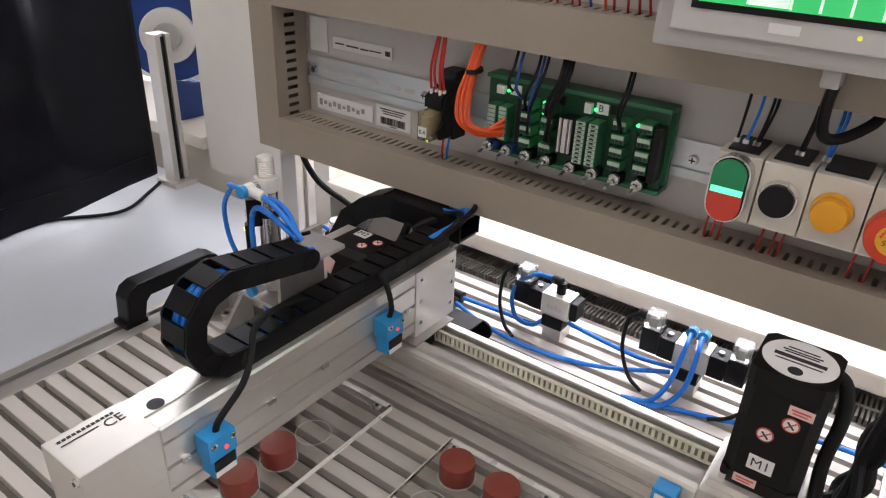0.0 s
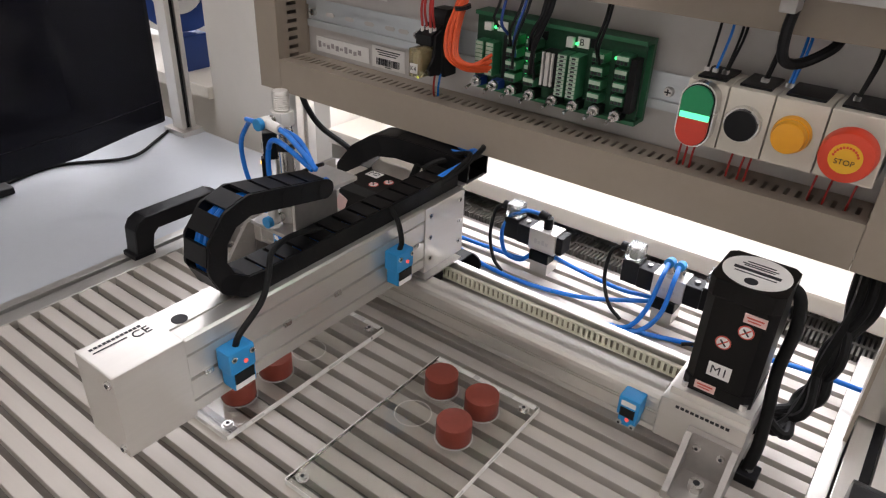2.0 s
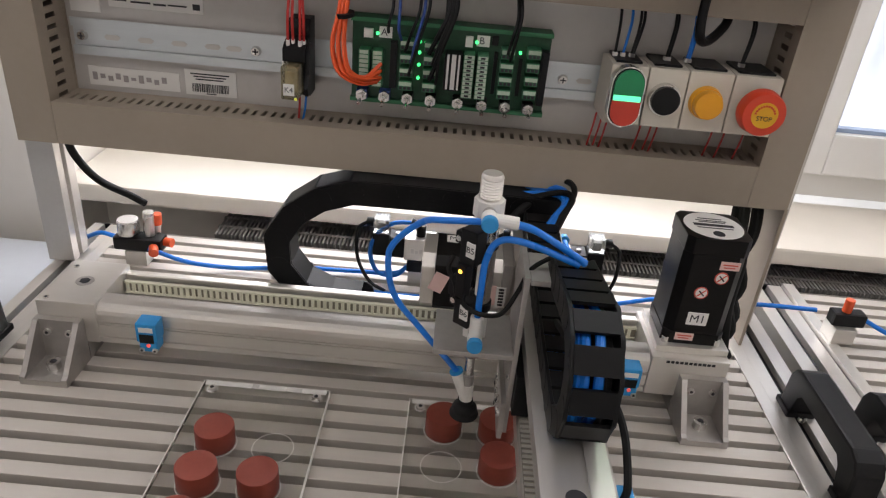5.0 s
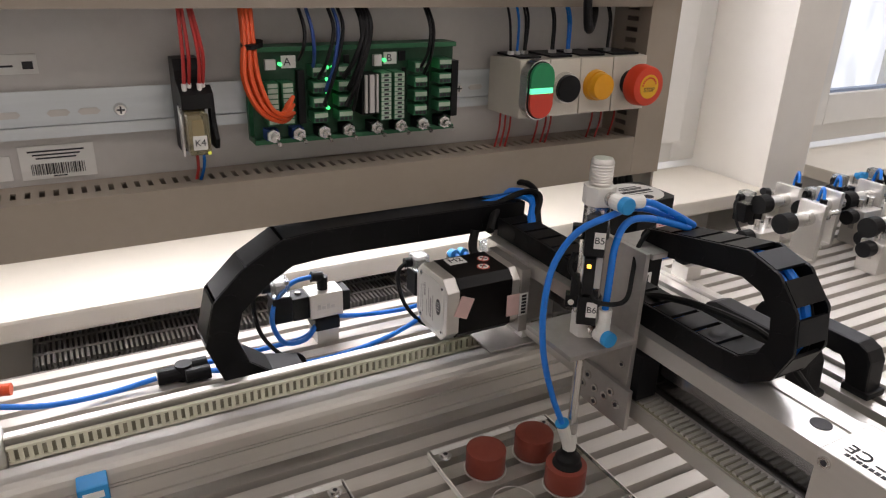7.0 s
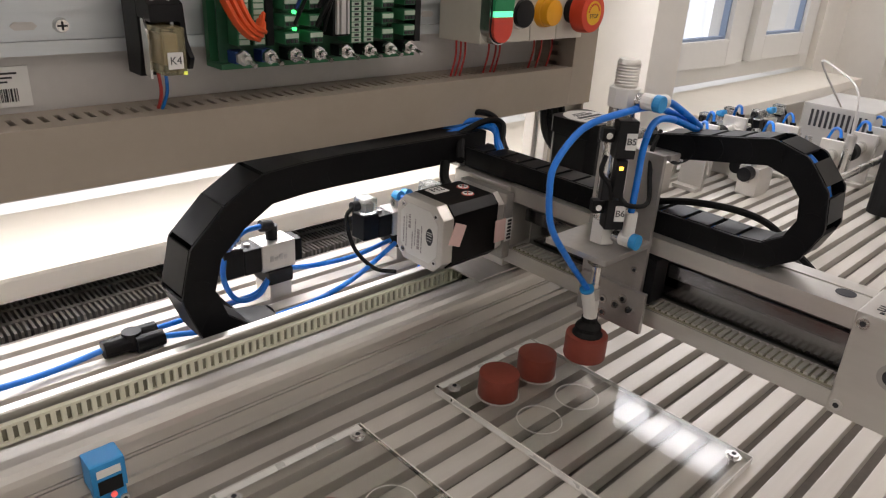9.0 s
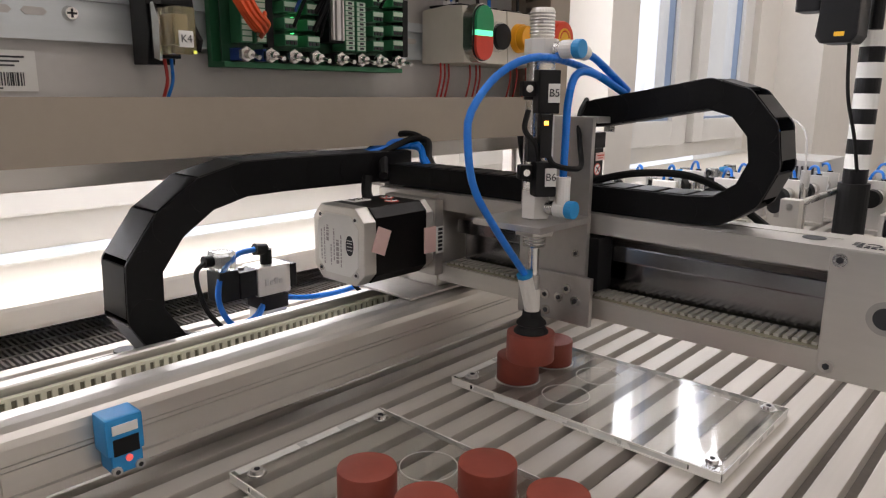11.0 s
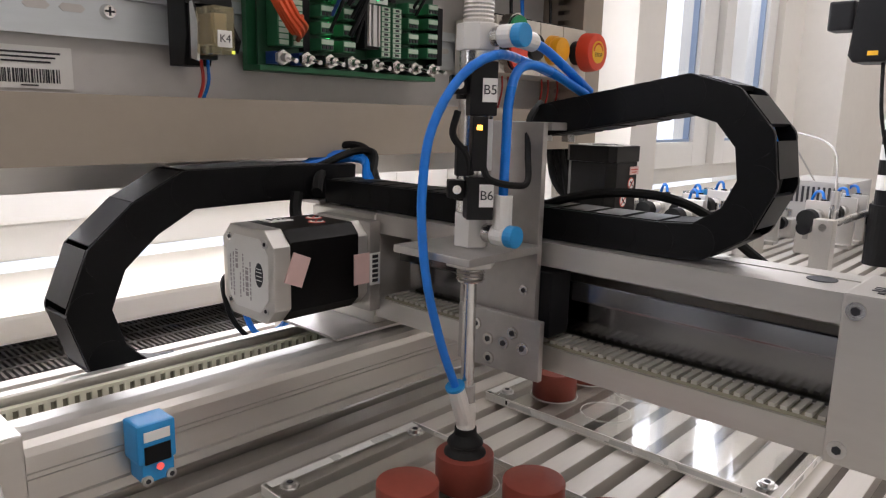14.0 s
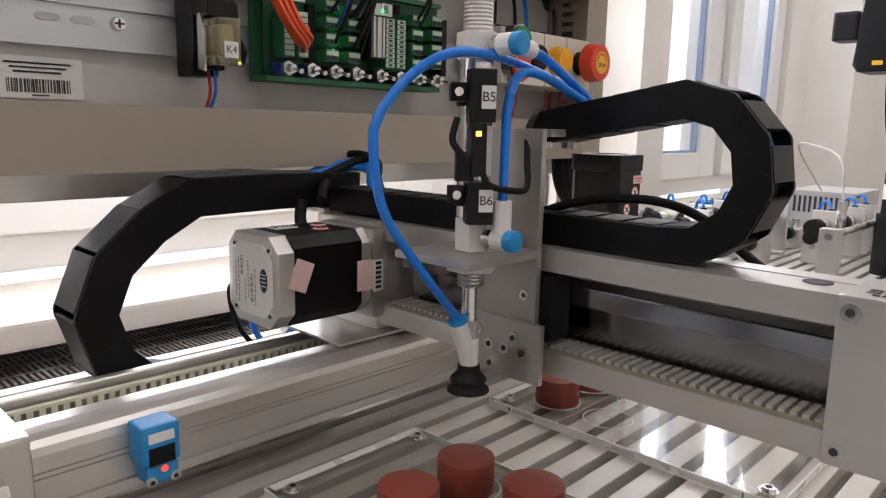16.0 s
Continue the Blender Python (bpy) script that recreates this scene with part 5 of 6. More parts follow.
part("loom_lead", T([(-0.050, 0.215, 0.150), (-0.040, 0.226, 0.158), (-0.025, 0.240, 0.164)], 0.004, 8), RUBBER, arm, smooth=True)

# piston rod with suction cup, moves on the arm
rod = part("piston_rod", C((CX, CY, 0.1090), (CX, CY, 0.1900), 0.0036, seg=18), STEEL, lift, "polished piston rod", smooth=True)
part("rod_thread", C((CX, CY, 0.1070), (CX, CY, 0.1165), 0.0046, seg=16), BRUSHED, rod)
part("cup_holder", C((CX, CY, 0.0920), (CX, CY, 0.1069), 0.0052, seg=16), WHITE, rod, "pale plastic cup holder")
part("hose_socket", C((CX - 0.001, CY, 0.0960), (CX - 0.0092, CY, 0.1170), 0.0048, seg=16), WHITE, rod)
part("socket_ring", C((CX - 0.0092, CY, 0.1170), (CX - 0.0098, CY, 0.1185), 0.0053, seg=16), SENSOR, rod)
bm = lathe([(0.0060, 0.0919), (0.0062, 0.0885), (0.0070, 0.0872), (0.0096, 0.0845), (0.0100, 0.0832), (0.0086, 0.0822), (0.0092, 0.0806), (0.0114, 0.0782), (0.0116, 0.0772), (0.0100, 0.0772), (0.0080, 0.0790)], CX, CY)
part("suction_cup", bm, RUBBER, rod, "black rubber suction cup")
HOSE_N = 40


def even(a, n=HOSE_N):
    p = smooth_path(a, 10)
    L = sum((q - r).length for q, r in zip(p, p[1:]))
    return [along(p, L * i / n) for i in range(n + 1)]


HOSE_UP = even([(-0.018, 0.010, 0.228), (-0.056, 0.024, 0.243), (-0.110, 0.019, 0.246), (-0.128, 0.032, 0.236), (-0.146, 0.036, 0.216), (-0.149, 0.036, 0.200), (-0.143, 0.036, 0.173), (-0.122, 0.036, 0.146), (CX - 0.0095, CY, 0.1125)])
HOSE_DOWN = even([(-0.018, 0.010, 0.228), (-0.054, 0.024, 0.241), (-0.092, 0.016, 0.242), (-0.106, 0.026, 0.230), (-0.115, 0.034, 0.206), (-0.118, 0.036, 0.178), (-0.117, 0.036, 0.153), (-0.112, 0.036, 0.127), (-0.102, 0.035, 0.096), (CX - 0.0095, CY, 0.0735)])


def hose_points(s):
    """The hose to the cup for the stroke share s."""
    p = [a.lerp(b, s) for a, b in zip(HOSE_UP, HOSE_DOWN)]
    return p, sum((a - b).length for a, b in zip(p, p[1:]))


HOSE_L = max(hose_points(0)[1], hose_points(1)[1])
hose_me = bpy.data.meshes.new("hose_piece")
HL = HOSE_L / HOSE_N * 0.5
# a rod with domed ends, so that bent neighbours join smoothly
bm = lathe([(0.0005, -HL - 0.0022), (0.0013, -HL - 0.0019), (0.0020, -HL - 0.0012), (0.0023, -HL), (0.0023, HL), (0.0020, HL + 0.0012), (0.0013, HL + 0.0019), (0.0005, HL + 0.0022)], 0, 0, 14)
bmesh.ops.transform(bm, matrix=pose(0, 0, 0, 0, 90, 0), verts=bm.verts)
for f in bm.faces:
    f.smooth = True
bm.to_mesh(hose_me)
bm.free()
hose_me.materials.append(BLUE)
hose = []
for i in range(HOSE_N):
    ob = new("hose_piece", hose_me)
    ob.parent = lift
    hose.append(ob)

# long drag chain behind the axis
dc = thing("drag_chain", (0.0, 0.250, 0.0), "black plastic drag chain looping behind the long axis", "drag chain")
PL = 0.0335
RL, ZL0 = 0.0665, 0.0225
long_link = link_mesh("chain_link", PL, 0.0250, 0.038, True)
long_links = []
for i in range(13):
    ob = new("chain_link", long_link)
    ob.parent = dc
    long_links.append(ob)
part("chain_foot", B((-0.080, -0.040, 0.232, 0.268, 0.0, 0.010), bevel=0.001), BRUSHED, dc)


def long_path(ax_):
    """The chain's centre line for the arm's place, in the chain's own space."""
    xl = -0.1330 + ax_ / 2
    p = [Vector((ax_ - 0.004, 0, 0.1550)), Vector((xl + 0.06, 0, ZL0 + 2 * RL + 0.001))]
    p += [Vector((xl - RL * math.sin(a) ** (1.9 if a < math.pi / 2 else 1.0), 0, ZL0 + RL + RL * math.cos(a))) for a in (math.pi * i / 10 for i in range(0, 11))]
    return p + [Vector((0.02, 0, ZL0))]


CLEARP = mat("clear smoky plug", (0.75, 0.78, 0.76), 0.12, 0.0, 0.05, 100, 0.02, trans=0.8)

# ---------- valves, fittings and hoses on the plate ----------
def valve(x, y, double, label):
    """A solenoid valve lying along x on an aluminium stand."""
    v = thing("solenoid_valve", (x, y, 0.0), label, "valve", "solenoid valves on the plate")
    part("stand", B((x - 0.012, x + 0.012, y - 0.014, y + 0.014, 0.0, 0.016), bevel=0.001), ALU, v)
    part("port_block", B((x - 0.014, x + 0.013, y - 0.016, y + 0.014, 0.0162, 0.030), bevel=0.002), BLACK, v)
    part("valve_body", B((x - 0.018, x + 0.018, y - 0.013, y + 0.013, 0.0302, 0.058), bevel=0.0012), ALU, v, "silver valve body with small print")
    part("print", B(*[(x - 0.010 + k * 0.005, x - 0.0065 + k * 0.005, y - 0.0134, y - 0.0129, 0.040, 0.046 - (k % 2) * 0.002) for k in range(4)]), PANEL, v)
    sides = (-1, 1) if double else (-1,)
    for s in sides:
        a, b = sorted((x + s * 0.0182, x + s * 0.036))
        part("pilot", B((a, b, y - 0.012, y + 0.012, 0.032, 0.057), bevel=0.0012), BLACK, v)
        part("pilot_button", C(((a + b) / 2, y, 0.057), ((a + b) / 2, y, 0.0592), 0.003, seg=12), BRUSHED, v)
        c, d2 = sorted((x + s * 0.0362, x + s * 0.056))
        o = c if s < 0 else d2
        part("coil", B((c, d2, y - 0.011, y + 0.011, 0.032, 0.060), bevel=0.0015), BLACK, v)
        part("plug", B((c + 0.001, d2 - 0.001, y - 0.010, y + 0.010, 0.0602, 0.078), bevel=0.0025), CLEARP, v, "clear connector plug")
        part("plug_core", B((c + 0.005, d2 - 0.005, y - 0.006, y + 0.006, 0.0622, 0.073), bevel=0.001), BRUSHED, v)
        part("plug_nut", C((o, y, 0.070), (o + s * 0.008, y, 0.070), 0.0055, seg=14), BLACK, v)
        part("lead", T([(o + s * 0.007, y, 0.070), (o + s * 0.018, y - 0.004, 0.060), (o + s * 0.016, y - 0.016, 0.030), (o, y - 0.030, 0.008), (o - s * 0.020, y - 0.042, 0.003)], 0.0022, 8), RUBBER, v, smooth=True)
    if not double:
        part("end_cap", B((x + 0.0182, x + 0.027, y - 0.011, y + 0.011, 0.033, 0.056), bevel=0.0015), BLACK, v)
    for k in ((-0.005, 0.007) if double else (0.0,)):
        f = part("push_fitting", C((x + k, y, 0.058), (x + k, y, 0.072), 0.0058, seg=16), BLACK if not double else STEEL, v)
        part("fitting_elbow", C((x + k, y, 0.0715), (x + k - (0.0 if double else 0.012), y - (0.010 if double else 0.0), 0.0735), 0.0056, seg=16), SENSOR if double else BLACK, f)
    return v


valve(0.028, 0.345, False, "single solenoid valve with a clear plug, on the slotted plate")
valve(0.188, 0.345, True, "double solenoid valve with two blue hoses, on the slotted plate")
fr = thing("air_service_unit", (-0.312, 0.335, 0.0), "black air pressure regulator with round gauge and orange caps", "air regulator")
part("stand", B((-0.325, -0.300, 0.325, 0.350, 0.0, 0.018), bevel=0.001), ALU, fr)
part("manifold", B((-0.338, -0.282, 0.326, 0.348, 0.018, 0.034), bevel=0.003), BLACK, fr)
part("gauge", C((-0.322, 0.337, 0.036), (-0.322, 0.337, 0.053), 0.0125, seg=30, bevel=0.001), STEEL, fr, "pale round pressure gauge", smooth=True)
part("gauge_rim", C((-0.322, 0.337, 0.053), (-0.322, 0.337, 0.0540), 0.0112, seg=30), WHITE, fr)
part("knob", C((-0.300, 0.340, 0.034), (-0.298, 0.340, 0.064), 0.0065, seg=16), STEEL, fr)
part("orange_cap", C((-0.292, 0.346, 0.046), (-0.291, 0.346, 0.060), 0.0055, seg=16, bevel=0.001), ORANGE, fr)
part("cap_stem", C((-0.293, 0.346, 0.034), (-0.292, 0.346, 0.0462), 0.0042, seg=14), STEEL, fr)
part("orange_cap", C((-0.290, 0.325, 0.026), (-0.286, 0.315, 0.024), 0.0055, seg=16), ORANGE, fr)
part("orange_cap", C((-0.281, 0.338, 0.028), (-0.272, 0.336, 0.028), 0.0055, seg=16), ORANGE, fr)
fr.location += Vector((0.010, -0.011, 0.0))
yf = thing("hose_splitter", (-0.12, 0.322, 0.0), "black push-in splitter joining blue hoses on the plate", "fitting")
part("splitter_body", C((-0.145, 0.322, 0.0085), (-0.118, 0.322, 0.0085), 0.0078, seg=16), BLACK, yf)
part("splitter_hub", C((-0.121, 0.322, 0.002), (-0.121, 0.322, 0.018), 0.0080, seg=16), BLACK, yf)
for dy in (0.008, -0.008):
    part("splitter_arm", C((-0.121, 0.322 + dy, 0.0085), (-0.098, 0.322 + dy, 0.0085), 0.0072, seg=16), BLACK, yf)


def hose_run(pts, label="blue air hose lying on the slotted plate"):
    h = thing("air_hose", pts[0], label, "hose", "blue air hoses")
    part("tube", T(pts, 0.0027, 10), BLUE, h, smooth=True)


hose_run([(-0.286, 0.314, 0.024), (-0.24, 0.312, 0.012), (-0.19, 0.320, 0.005), (-0.146, 0.322, 0.0085)])
hose_run([(-0.336, 0.336, 0.024), (-0.352, 0.338, 0.026), (-0.368, 0.344, 0.018), (-0.385, 0.360, 0.004)])
hose_run([(-0.098, 0.330, 0.0085), (-0.05, 0.338, 0.005), (0.0, 0.334, 0.010), (0.016, 0.334, 0.022)])
hose_run([(-0.098, 0.314, 0.0085), (-0.04, 0.300, 0.004), (0.03, 0.296, 0.004), (0.10, 0.312, 0.005), (0.172, 0.330, 0.022)])
hose_run([(0.016, 0.345, 0.0735), (-0.004, 0.343, 0.072), (-0.022, 0.338, 0.060), (-0.030, 0.334, 0.036), (-0.020, 0.330, 0.012), (0.002, 0.330, 0.010), (0.015, 0.332, 0.022)])
hose_run([(0.042, 0.345, 0.022), (0.08, 0.352, 0.012), (0.13, 0.350, 0.010), (0.174, 0.340, 0.022)])
hose_run([(0.183, 0.334, 0.0735), (0.185, 0.312, 0.066), (0.182, 0.292, 0.035), (0.168, 0.284, 0.010), (0.140, 0.280, 0.004)])
hose_run([(0.195, 0.334, 0.0735), (0.198, 0.314, 0.066), (0.197, 0.294, 0.034), (0.180, 0.284, 0.010), (0.152, 0.280, 0.004)])
hose_run([(0.15, 0.284, 0.004), (0.20, 0.298, 0.004), (0.26, 0.318, 0.004), (0.33, 0.330, 0.012), (0.43, 0.322, 0.02), (0.49, 0.305, 0.030)], "blue air hose crossing to the neighbouring station")
dk = thing("power_cable", (-0.33, 0.33, 0.1), "black cable hanging from the rack to the air unit", "cable")
part("sheath", T([(-0.352, 0.300, 0.172), (-0.350, 0.305, 0.140), (-0.335, 0.318, 0.105), (-0.312, 0.340, 0.078), (-0.300, 0.350, 0.064)], 0.0042, 10), RUBBER, dk, smooth=True)

# ---------- neighbouring station ----------
r2 = thing("air_service_unit", (0.515, 0.296, 0.0), "small black air valve with an orange knob", "air regulator")
part("stand", B((0.505, 0.530, 0.282, 0.310, 0.0, 0.020), bevel=0.001), ALU, r2)
part("valve_block", B((0.503, 0.540, 0.289, 0.306, 0.020, 0.036), bevel=0.003), BLACK, r2)
part("knob", C((0.518, 0.297, 0.036), (0.518, 0.297, 0.052), 0.0052, seg=16, bevel=0.001), ORANGE, r2)
hose_run([(0.540, 0.297, 0.028), (0.58, 0.290, 0.012), (0.64, 0.276, 0.004)], "blue air hose on the neighbouring station")


def clamp_unit(x, y, r, label):
    """A small pneumatic cylinder on an upright alloy bracket."""
    c = thing("clamp_cylinder", (x, y, 0.0), label, "pneumatic cylinder", "clamp cylinders")
    part("bracket", B((x - 0.004, x + 0.004, y - 0.020, y + 0.020, 0.0, 0.085), bevel=0.001), ALU, c)
    part("bracket_foot", B((x - 0.020, x - 0.0042, y - 0.020, y + 0.020, 0.0, 0.006), bevel=0.001), ALU, c)
    part("barrel", C((x - 0.045, y, 0.062), (x + 0.030, y, 0.062), 0.010, seg=20), STEEL, c)
    part("rear_nut", C((x + 0.0042, y, 0.062), (x + 0.013, y, 0.062), 0.015, seg=6), WHITE, c)
    part("cushion", C((x - 0.065, y, 0.062), (x - 0.045, y, 0.062), 0.014, seg=20), RUBBER, c)
    part("rod", C((x + 0.030, y, 0.062), (x + 0.060, y, 0.062), 0.004, seg=12), STEEL, c)
    part("fitting", C((x + 0.020, y, 0.070), (x + 0.020, y, 0.086), 0.005, seg=12), BLACK, c)
    part("hose", T([(x + 0.020, y, 0.086), (x + 0.026, y + 0.006, 0.097), (x + 0.045, y + 0.022, 0.090), (x + 0.060, y + 0.036, 0.045), (x + 0.072, y + 0.042, 0.005)], 0.0024, 8), BLUE, c, smooth=True)


for x, y in ((0.72, 0.27), (0.82, 0.21), (0.88, 0.13), (0.97, 0.02), (1.05, 0.12)):
    clamp_unit(x, y, 0, "small clamp cylinder on an upright alloy bracket")
for x, y in ((0.80, 0.30), (0.76, 0.34), (0.92, 0.22), (0.98, 0.12), (0.90, 0.30), (1.12, 0.04)):
    clamp_unit(x, y, 0, "small clamp cylinder on an upright alloy bracket")


def stop_block(x, y, h, label):
    """An alloy slide block with a black thumb knob and a pale cap."""
    b = thing("stop_block", (x, y, 0.0), label, "slide block", "slide blocks")
    part("block", B((x - 0.022, x + 0.022, y - 0.016, y + 0.016, 0.0, h), bevel=0.002), ALU, b)
    part("groove", B((x - 0.0225, x + 0.0225, y - 0.004, y + 0.004, h * 0.45, h * 0.6)), BRUSHED, b)
    part("knob", C((x - 0.022, y, h * 0.8), (x - 0.040, y, h * 0.8), 0.011, seg=16, bevel=0.001), BLACK, b)
    part("cap", C((x + 0.010, y, h), (x + 0.010, y, h + 0.016), 0.006, seg=14), STEEL, b)
    part("stop_pin", C((x - 0.012, y, h), (x - 0.012, y, h + 0.014), 0.004, seg=12), STEEL, b)


for i, (x, y) in enumerate(((0.98, 0.30), (0.86, 0.28), (0.78, 0.20), (0.84, 0.24), (0.88, 0.14), (0.94, 0.28), (1.02, 0.22), (1.00, 0.05), (0.66, 0.30), (0.80, 0.40), (1.10, 0.10), (1.18, 0.34))):
    stop_block(x, y, (0.035, 0.055, 0.045)[i % 3], "alloy slide block with a black knob and steel cap")
gl = thing("guide_rod", (0.86, 0.12, 0.0), "long polished guide rod on two blocks", "guide rod")
part("rod_bar", C((0.64, 0.06, 0.075), (1.20, 0.06, 0.075), 0.005, seg=14), STEEL, gl)
for x in (0.65, 1.19):
    part("rod_block", B((x - 0.010, x + 0.010, 0.048, 0.072, 0.0, 0.085), bevel=0.001), ALU, gl)
cn = thing("white_cable", (1.0, 0.05, 0.1), "pale grey cable arching over the neighbouring station", "cable")
part("sheath", T([(0.845, 0.10, 0.10), (0.85, 0.11, 0.165), (0.90, 0.16, 0.185), (1.00, 0.22, 0.18), (1.09, 0.20, 0.10)], 0.0017, 8), PANEL, cn, smooth=True)
part("plug", C((0.845, 0.10, 0.0), (0.845, 0.10, 0.105), 0.007, seg=14), STEEL, cn)
for x, y in ((0.74, 0.36), (0.85, 0.33), (0.96, 0.36), (1.08, 0.32)):
    valve(x, y, x > 0.9, "solenoid valve of the neighbouring station")
t3 = thing("conveyor_box", (0.86, -0.03, 0.0), "black box unit with a silver edge on the neighbouring plate", "box")
part("box_body", B((0.72, 1.02, -0.16, -0.035, 0.0, 0.060), bevel=0.003), BLACK, t3)
part("silver_edge", B((0.72, 1.02, -0.0348, -0.029, 0.0, 0.066), bevel=0.001), ALU, t3)
ps = thing("power_supply", (1.15, 0.20, 0.0), "grey slotted power supply box", "power supply")
part("case", B((1.08, 1.25, 0.14, 0.26, 0.0, 0.10), bevel=0.002), HMI, ps)
part("case_slot", B(*[(1.0785, 1.0800, 0.150 + k * 0.009, 0.154 + k * 0.009, 0.06, 0.09) for k in range(11)]), INK, ps)
sp = thing("striped_mast", (0.86, 0.035, 0.0), "round mast ringed in black and white", "mast")
part("mast_foot", C((0.86, 0.035, 0.0), (0.86, 0.035, 0.09), 0.022, seg=24), RUBBER, sp)
for k in range(10):
    part("ring", C((0.86, 0.035, 0.09 + k * 0.022), (0.86, 0.035, 0.112 + k * 0.022), 0.017, seg=24), PAPER if k % 2 else BLACK, sp)
sc = thing("barcode_scanner", (0.80, 0.075, 0.31), "black hand scanner hanging from a dark arm", "scanner")
part("scanner_body", prism([(0.045, 0.290), (0.085, 0.290), (0.092, 0.300), (0.088, 0.345), (0.080, 0.44), (0.040, 0.44), (0.038, 0.30)], "x", 0.775, 0.835, 0.004), BLACK, sc)
part("yellow_tag", B((0.7735, 0.7752, 0.054, 0.067, 0.2990, 0.3050)), STOPYEL, sc, "yellow warning tag")
part("side_hook", B((0.785, 0.825, 0.0925, 0.125, 0.335, 0.375), bevel=0.004), BLACK, sc)
part("hanger", C((0.805, 0.06, 0.44), (0.805, 0.06, 0.60), 0.012, seg=16), BLACK, sc)
part("boom", C((0.805, 0.06, 0.60), (0.86, 0.035, 0.60), 0.012, seg=16), BLACK, sc)
part("riser", C((0.86, 0.035, 0.312), (0.86, 0.035, 0.61), 0.010, seg=16), BLACK, sc)
part("scanner_lead", T([(0.79, 0.05, 0.292), (0.785, 0.042, 0.22), (0.80, 0.03, 0.16), (0.82, 0.025, 0.11)], 0.0025, 8), RUBBER, sc, smooth=True)

# ---------- left of the station ----------
mo = thing("monitor", (-0.68, 0.0, -0.045), "large black computer monitor standing on the table", "monitor")
part("shell", prism([(-0.790, 0.325), (-0.747, 0.332), (-0.706, 0.150), (-0.698, 0.020), (-0.690, -0.300), (-0.750, -0.300)], "z", 0.005, 0.46, 0.010), GLOSSB, mo)
part("bezel_line", prism([(-0.7455, 0.320), (-0.7425, 0.320), (-0.7045, 0.150), (-0.6965, 0.020), (-0.6885, -0.28), (-0.6915, -0.28), (-0.6995, 0.020), (-0.7075, 0.150)], "z", 0.046, 0.0470), BLACK, mo)
part("stand_foot", B((-0.88, -0.76, -0.14, 0.06, -0.045, -0.033), bevel=0.003), BLACK, mo)
part("stand_neck", B((-0.805, -0.775, -0.07, 0.01, -0.033, 0.10), bevel=0.003), BLACK, mo)
mc = thing("monitor_cable", (-0.70, 0.2, -0.045), "thin black cable lying on the pale table", "cable")
part("sheath", T([(-0.790, 0.00, -0.042), (-0.799, 0.054, -0.042), (-0.812, 0.153, -0.042), (-0.755, 0.250, -0.042), (-0.790, 0.330, -0.042), (-0.850, 0.415, -0.040), (-0.86, 0.420, -0.01)], 0.003, 8), RUBBER, mc, smooth=True)
lp = thing("side_post", (-0.80, 0.40, -0.045), "grooved aluminium post of another rack", "post")
part("post_body", prism([(-0.815, 0.385), (-0.785, 0.385), (-0.785, 0.395), (-0.792, 0.395), (-0.792, 0.405), (-0.785, 0.405), (-0.785, 0.415), (-0.815, 0.415)], "z", -0.045, 0.23, 0.0008), ALU_Y, lp)
part("groove_insert", B((-0.7925, -0.7900, 0.3955, 0.4045, -0.040, 0.225)), BLACK, lp)
part("post_foot", B((-0.83, -0.77, 0.375, 0.42, -0.045, -0.035), bevel=0.001), ALU, lp)
ro = thing("cable_reel", (-0.90, 0.50, 0.043), "blue round cable reel with pale cord, standing on the sill", "reel")
part("reel_disc", C((-0.935, 0.515, 0.195), (-0.928, 0.508, 0.195), 0.090, seg=48, bevel=0.002), SPOOL, ro)
part("wound_cord", C((-0.928, 0.508, 0.195), (-0.915, 0.495, 0.195), 0.052, seg=40, bevel=0.004), WHITE, ro, "pale cord wound on the reel")
part("reel_hub", C((-0.915, 0.495, 0.195), (-0.909, 0.489, 0.195), 0.026, seg=32, bevel=0.002), HMI, ro)
part("reel_stand", B((-0.965, -0.895, 0.485, 0.545, 0.032, 0.104), bevel=0.004), SPOOL, ro)

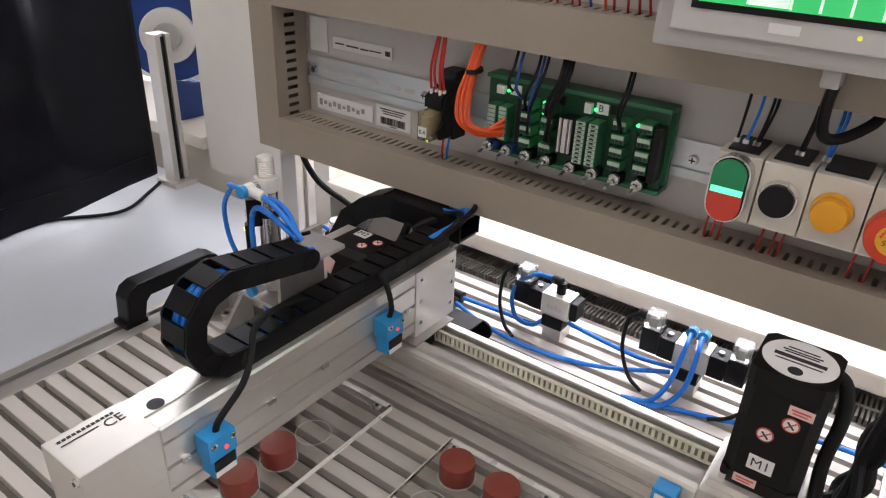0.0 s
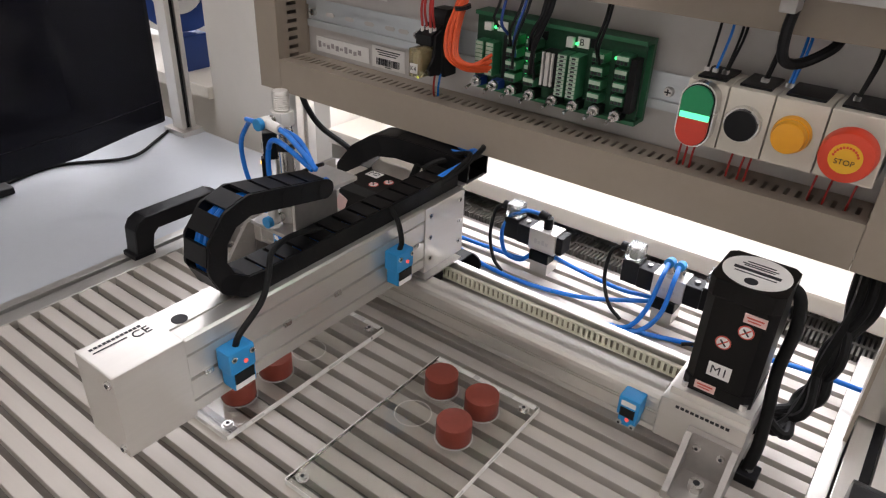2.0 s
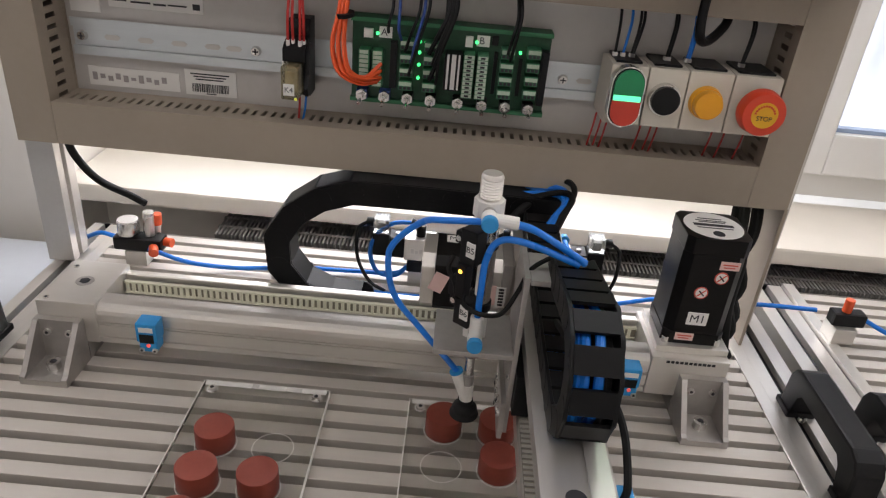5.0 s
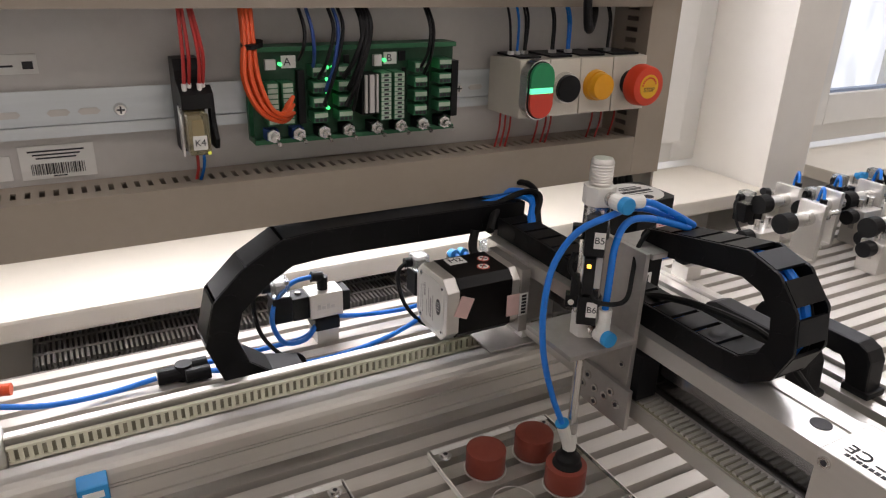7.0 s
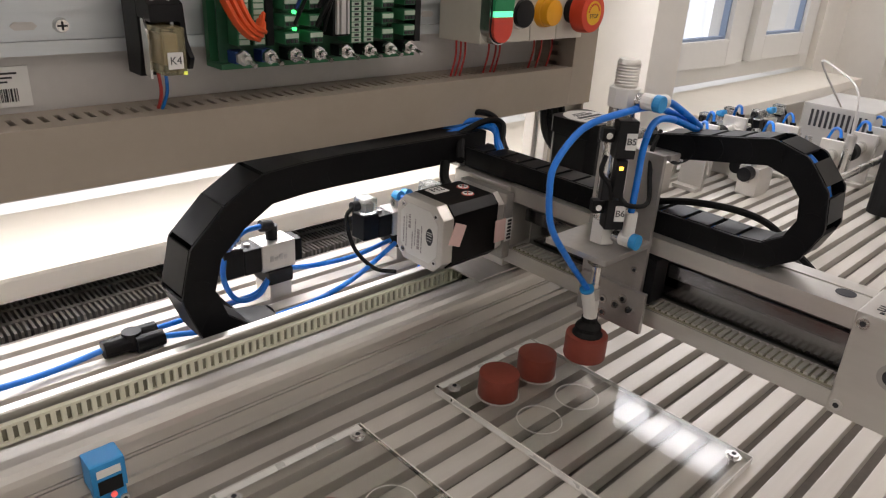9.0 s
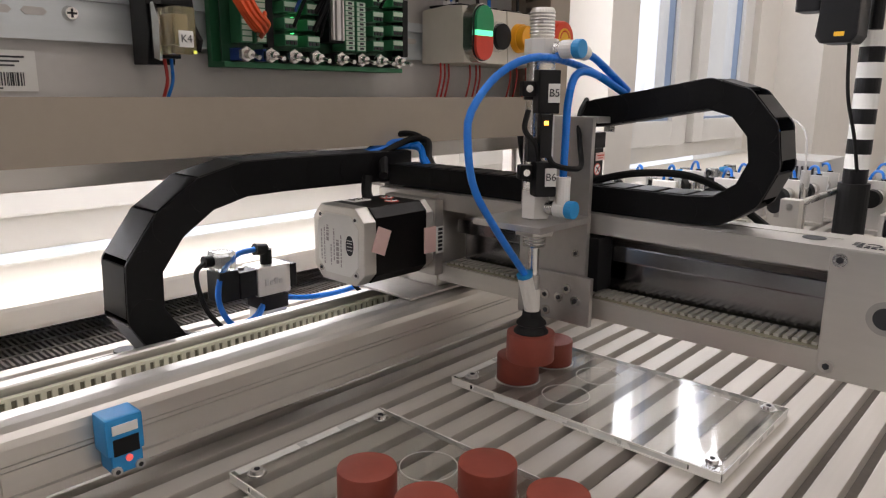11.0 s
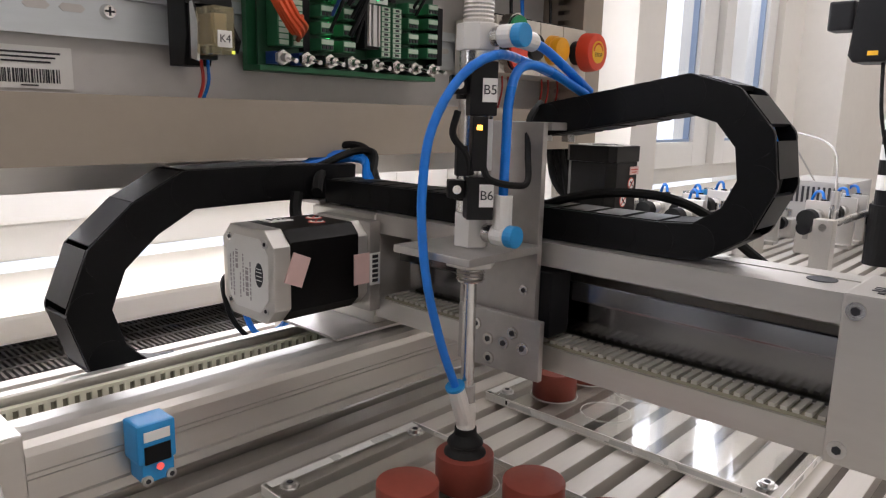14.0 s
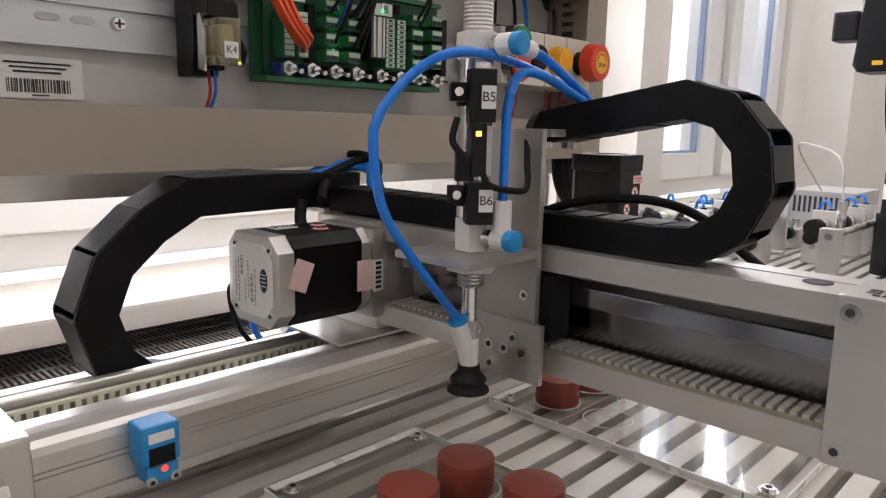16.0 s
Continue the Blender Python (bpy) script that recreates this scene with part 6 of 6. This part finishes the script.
# ---------- movement ----------
ARM_ROWS = [(0.0, -0.0425), (1.55, -0.0425), (1.7, -0.0355), (2.0, -0.0170), (3.0, 0.0445), (5.0, 0.1665), (5.55, 0.196), (5.7, 0.2), (9.5, 0.2), (9.65, 0.194), (11.3, 0.0920), (12.5, 0.0165), (12.7, 0.0095), (16.0, 0.0095)]
LIFT_ROWS = [(0.0, 0.018), (3.0, 0.018), (5.0, 0.003), (5.7, 0.0005), (9.5, 0.0005), (11.5, 0.0045), (12.3, 0.0050), (16.0, 0.0050)]
LIFT_Z, STROKE = -0.0070, 0.0385
ROD_ROWS = [(0.0, 0.0), (6.3, 0.0), (6.95, 1.0), (8.08, 1.0), (8.3, 0.72), (8.5, 0.38), (8.7, 0.12), (8.9, 0.0), (12.75, 0.0), (12.9, 0.11), (13.0, 0.24), (13.1, 0.44), (13.3, 0.80), (13.5, 1.0), (15.42, 1.0), (15.5, 0.93), (15.6, 0.66), (15.8, 0.24), (15.95, 0.0), (16.0, 0.0)]


def at_time(rows, t):
    for (t0, v0), (t1, v1) in zip(rows, rows[1:]):
        if t <= t1:
            return v0 + (v1 - v0) * (t - t0) / (t1 - t0)
    return rows[-1][1]


def motions():
    times = sorted({0.0, 16.0} | {round(1.5 + 0.25 * i, 2) for i in range(18)} | {5.75} | {round(9.5 + 0.25 * i, 2) for i in range(14)} | {t for t, _ in ARM_ROWS + LIFT_ROWS})
    walk(arm, [(t, pose(at_time(ARM_ROWS, t), 0, 0)) for t in times])
    walk(lift, [(t, pose(at_time(ARM_ROWS, t), at_time(LIFT_ROWS, t), LIFT_Z)) for t in times])
    moving = [t for t in times]
    tables = {t: long_path(at_time(ARM_ROWS, t)) for t in moving}
    for i, ob in enumerate(long_links):
        rows = []
        for t in moving:
            a, b = along(tables[t], i * PL), along(tables[t], (i + 1) * PL)
            rows.append((t, frame_of((a + b) / 2, b - a, (0, 1, 0))))
        walk(ob, rows)
    strokes = sorted({t for t, _ in ROD_ROWS} | {6.6, 13.2, 13.4, 15.7})
    walk(rod, [(t, pose(0, 0, -0.006 - STROKE * at_time(ROD_ROWS, t))) for t in strokes])
    shapes = {t: hose_points(at_time(ROD_ROWS, t))[0] for t in strokes}
    for i, ob in enumerate(hose):
        walk(ob, [(t, frame_of((shapes[t][i] + shapes[t][i + 1]) / 2, shapes[t][i + 1] - shapes[t][i], (0.2, 1, 0.1) if abs((shapes[t][i + 1] - shapes[t][i]).normalized().y) < 0.8 else (1, 0, 0))) for t in strokes])
    rows = []
    for t in sorted(set(strokes) | set(times)):
        if t < 8.08:
            rows.append((t, pose(BX[1], BY[1], 0.0064)))
        elif t <= 15.42:
            rows.append((t, pose(at_time(ARM_ROWS, t) + CX, CY + at_time(LIFT_ROWS, t), 0.0064 + STROKE * (1 - at_time(ROD_ROWS, t)))))
        else:
            rows.append((t, pose(0.0095 + CX, CY + 0.005, 0.0064)))
    walk(moved_puck, rows)


motions()
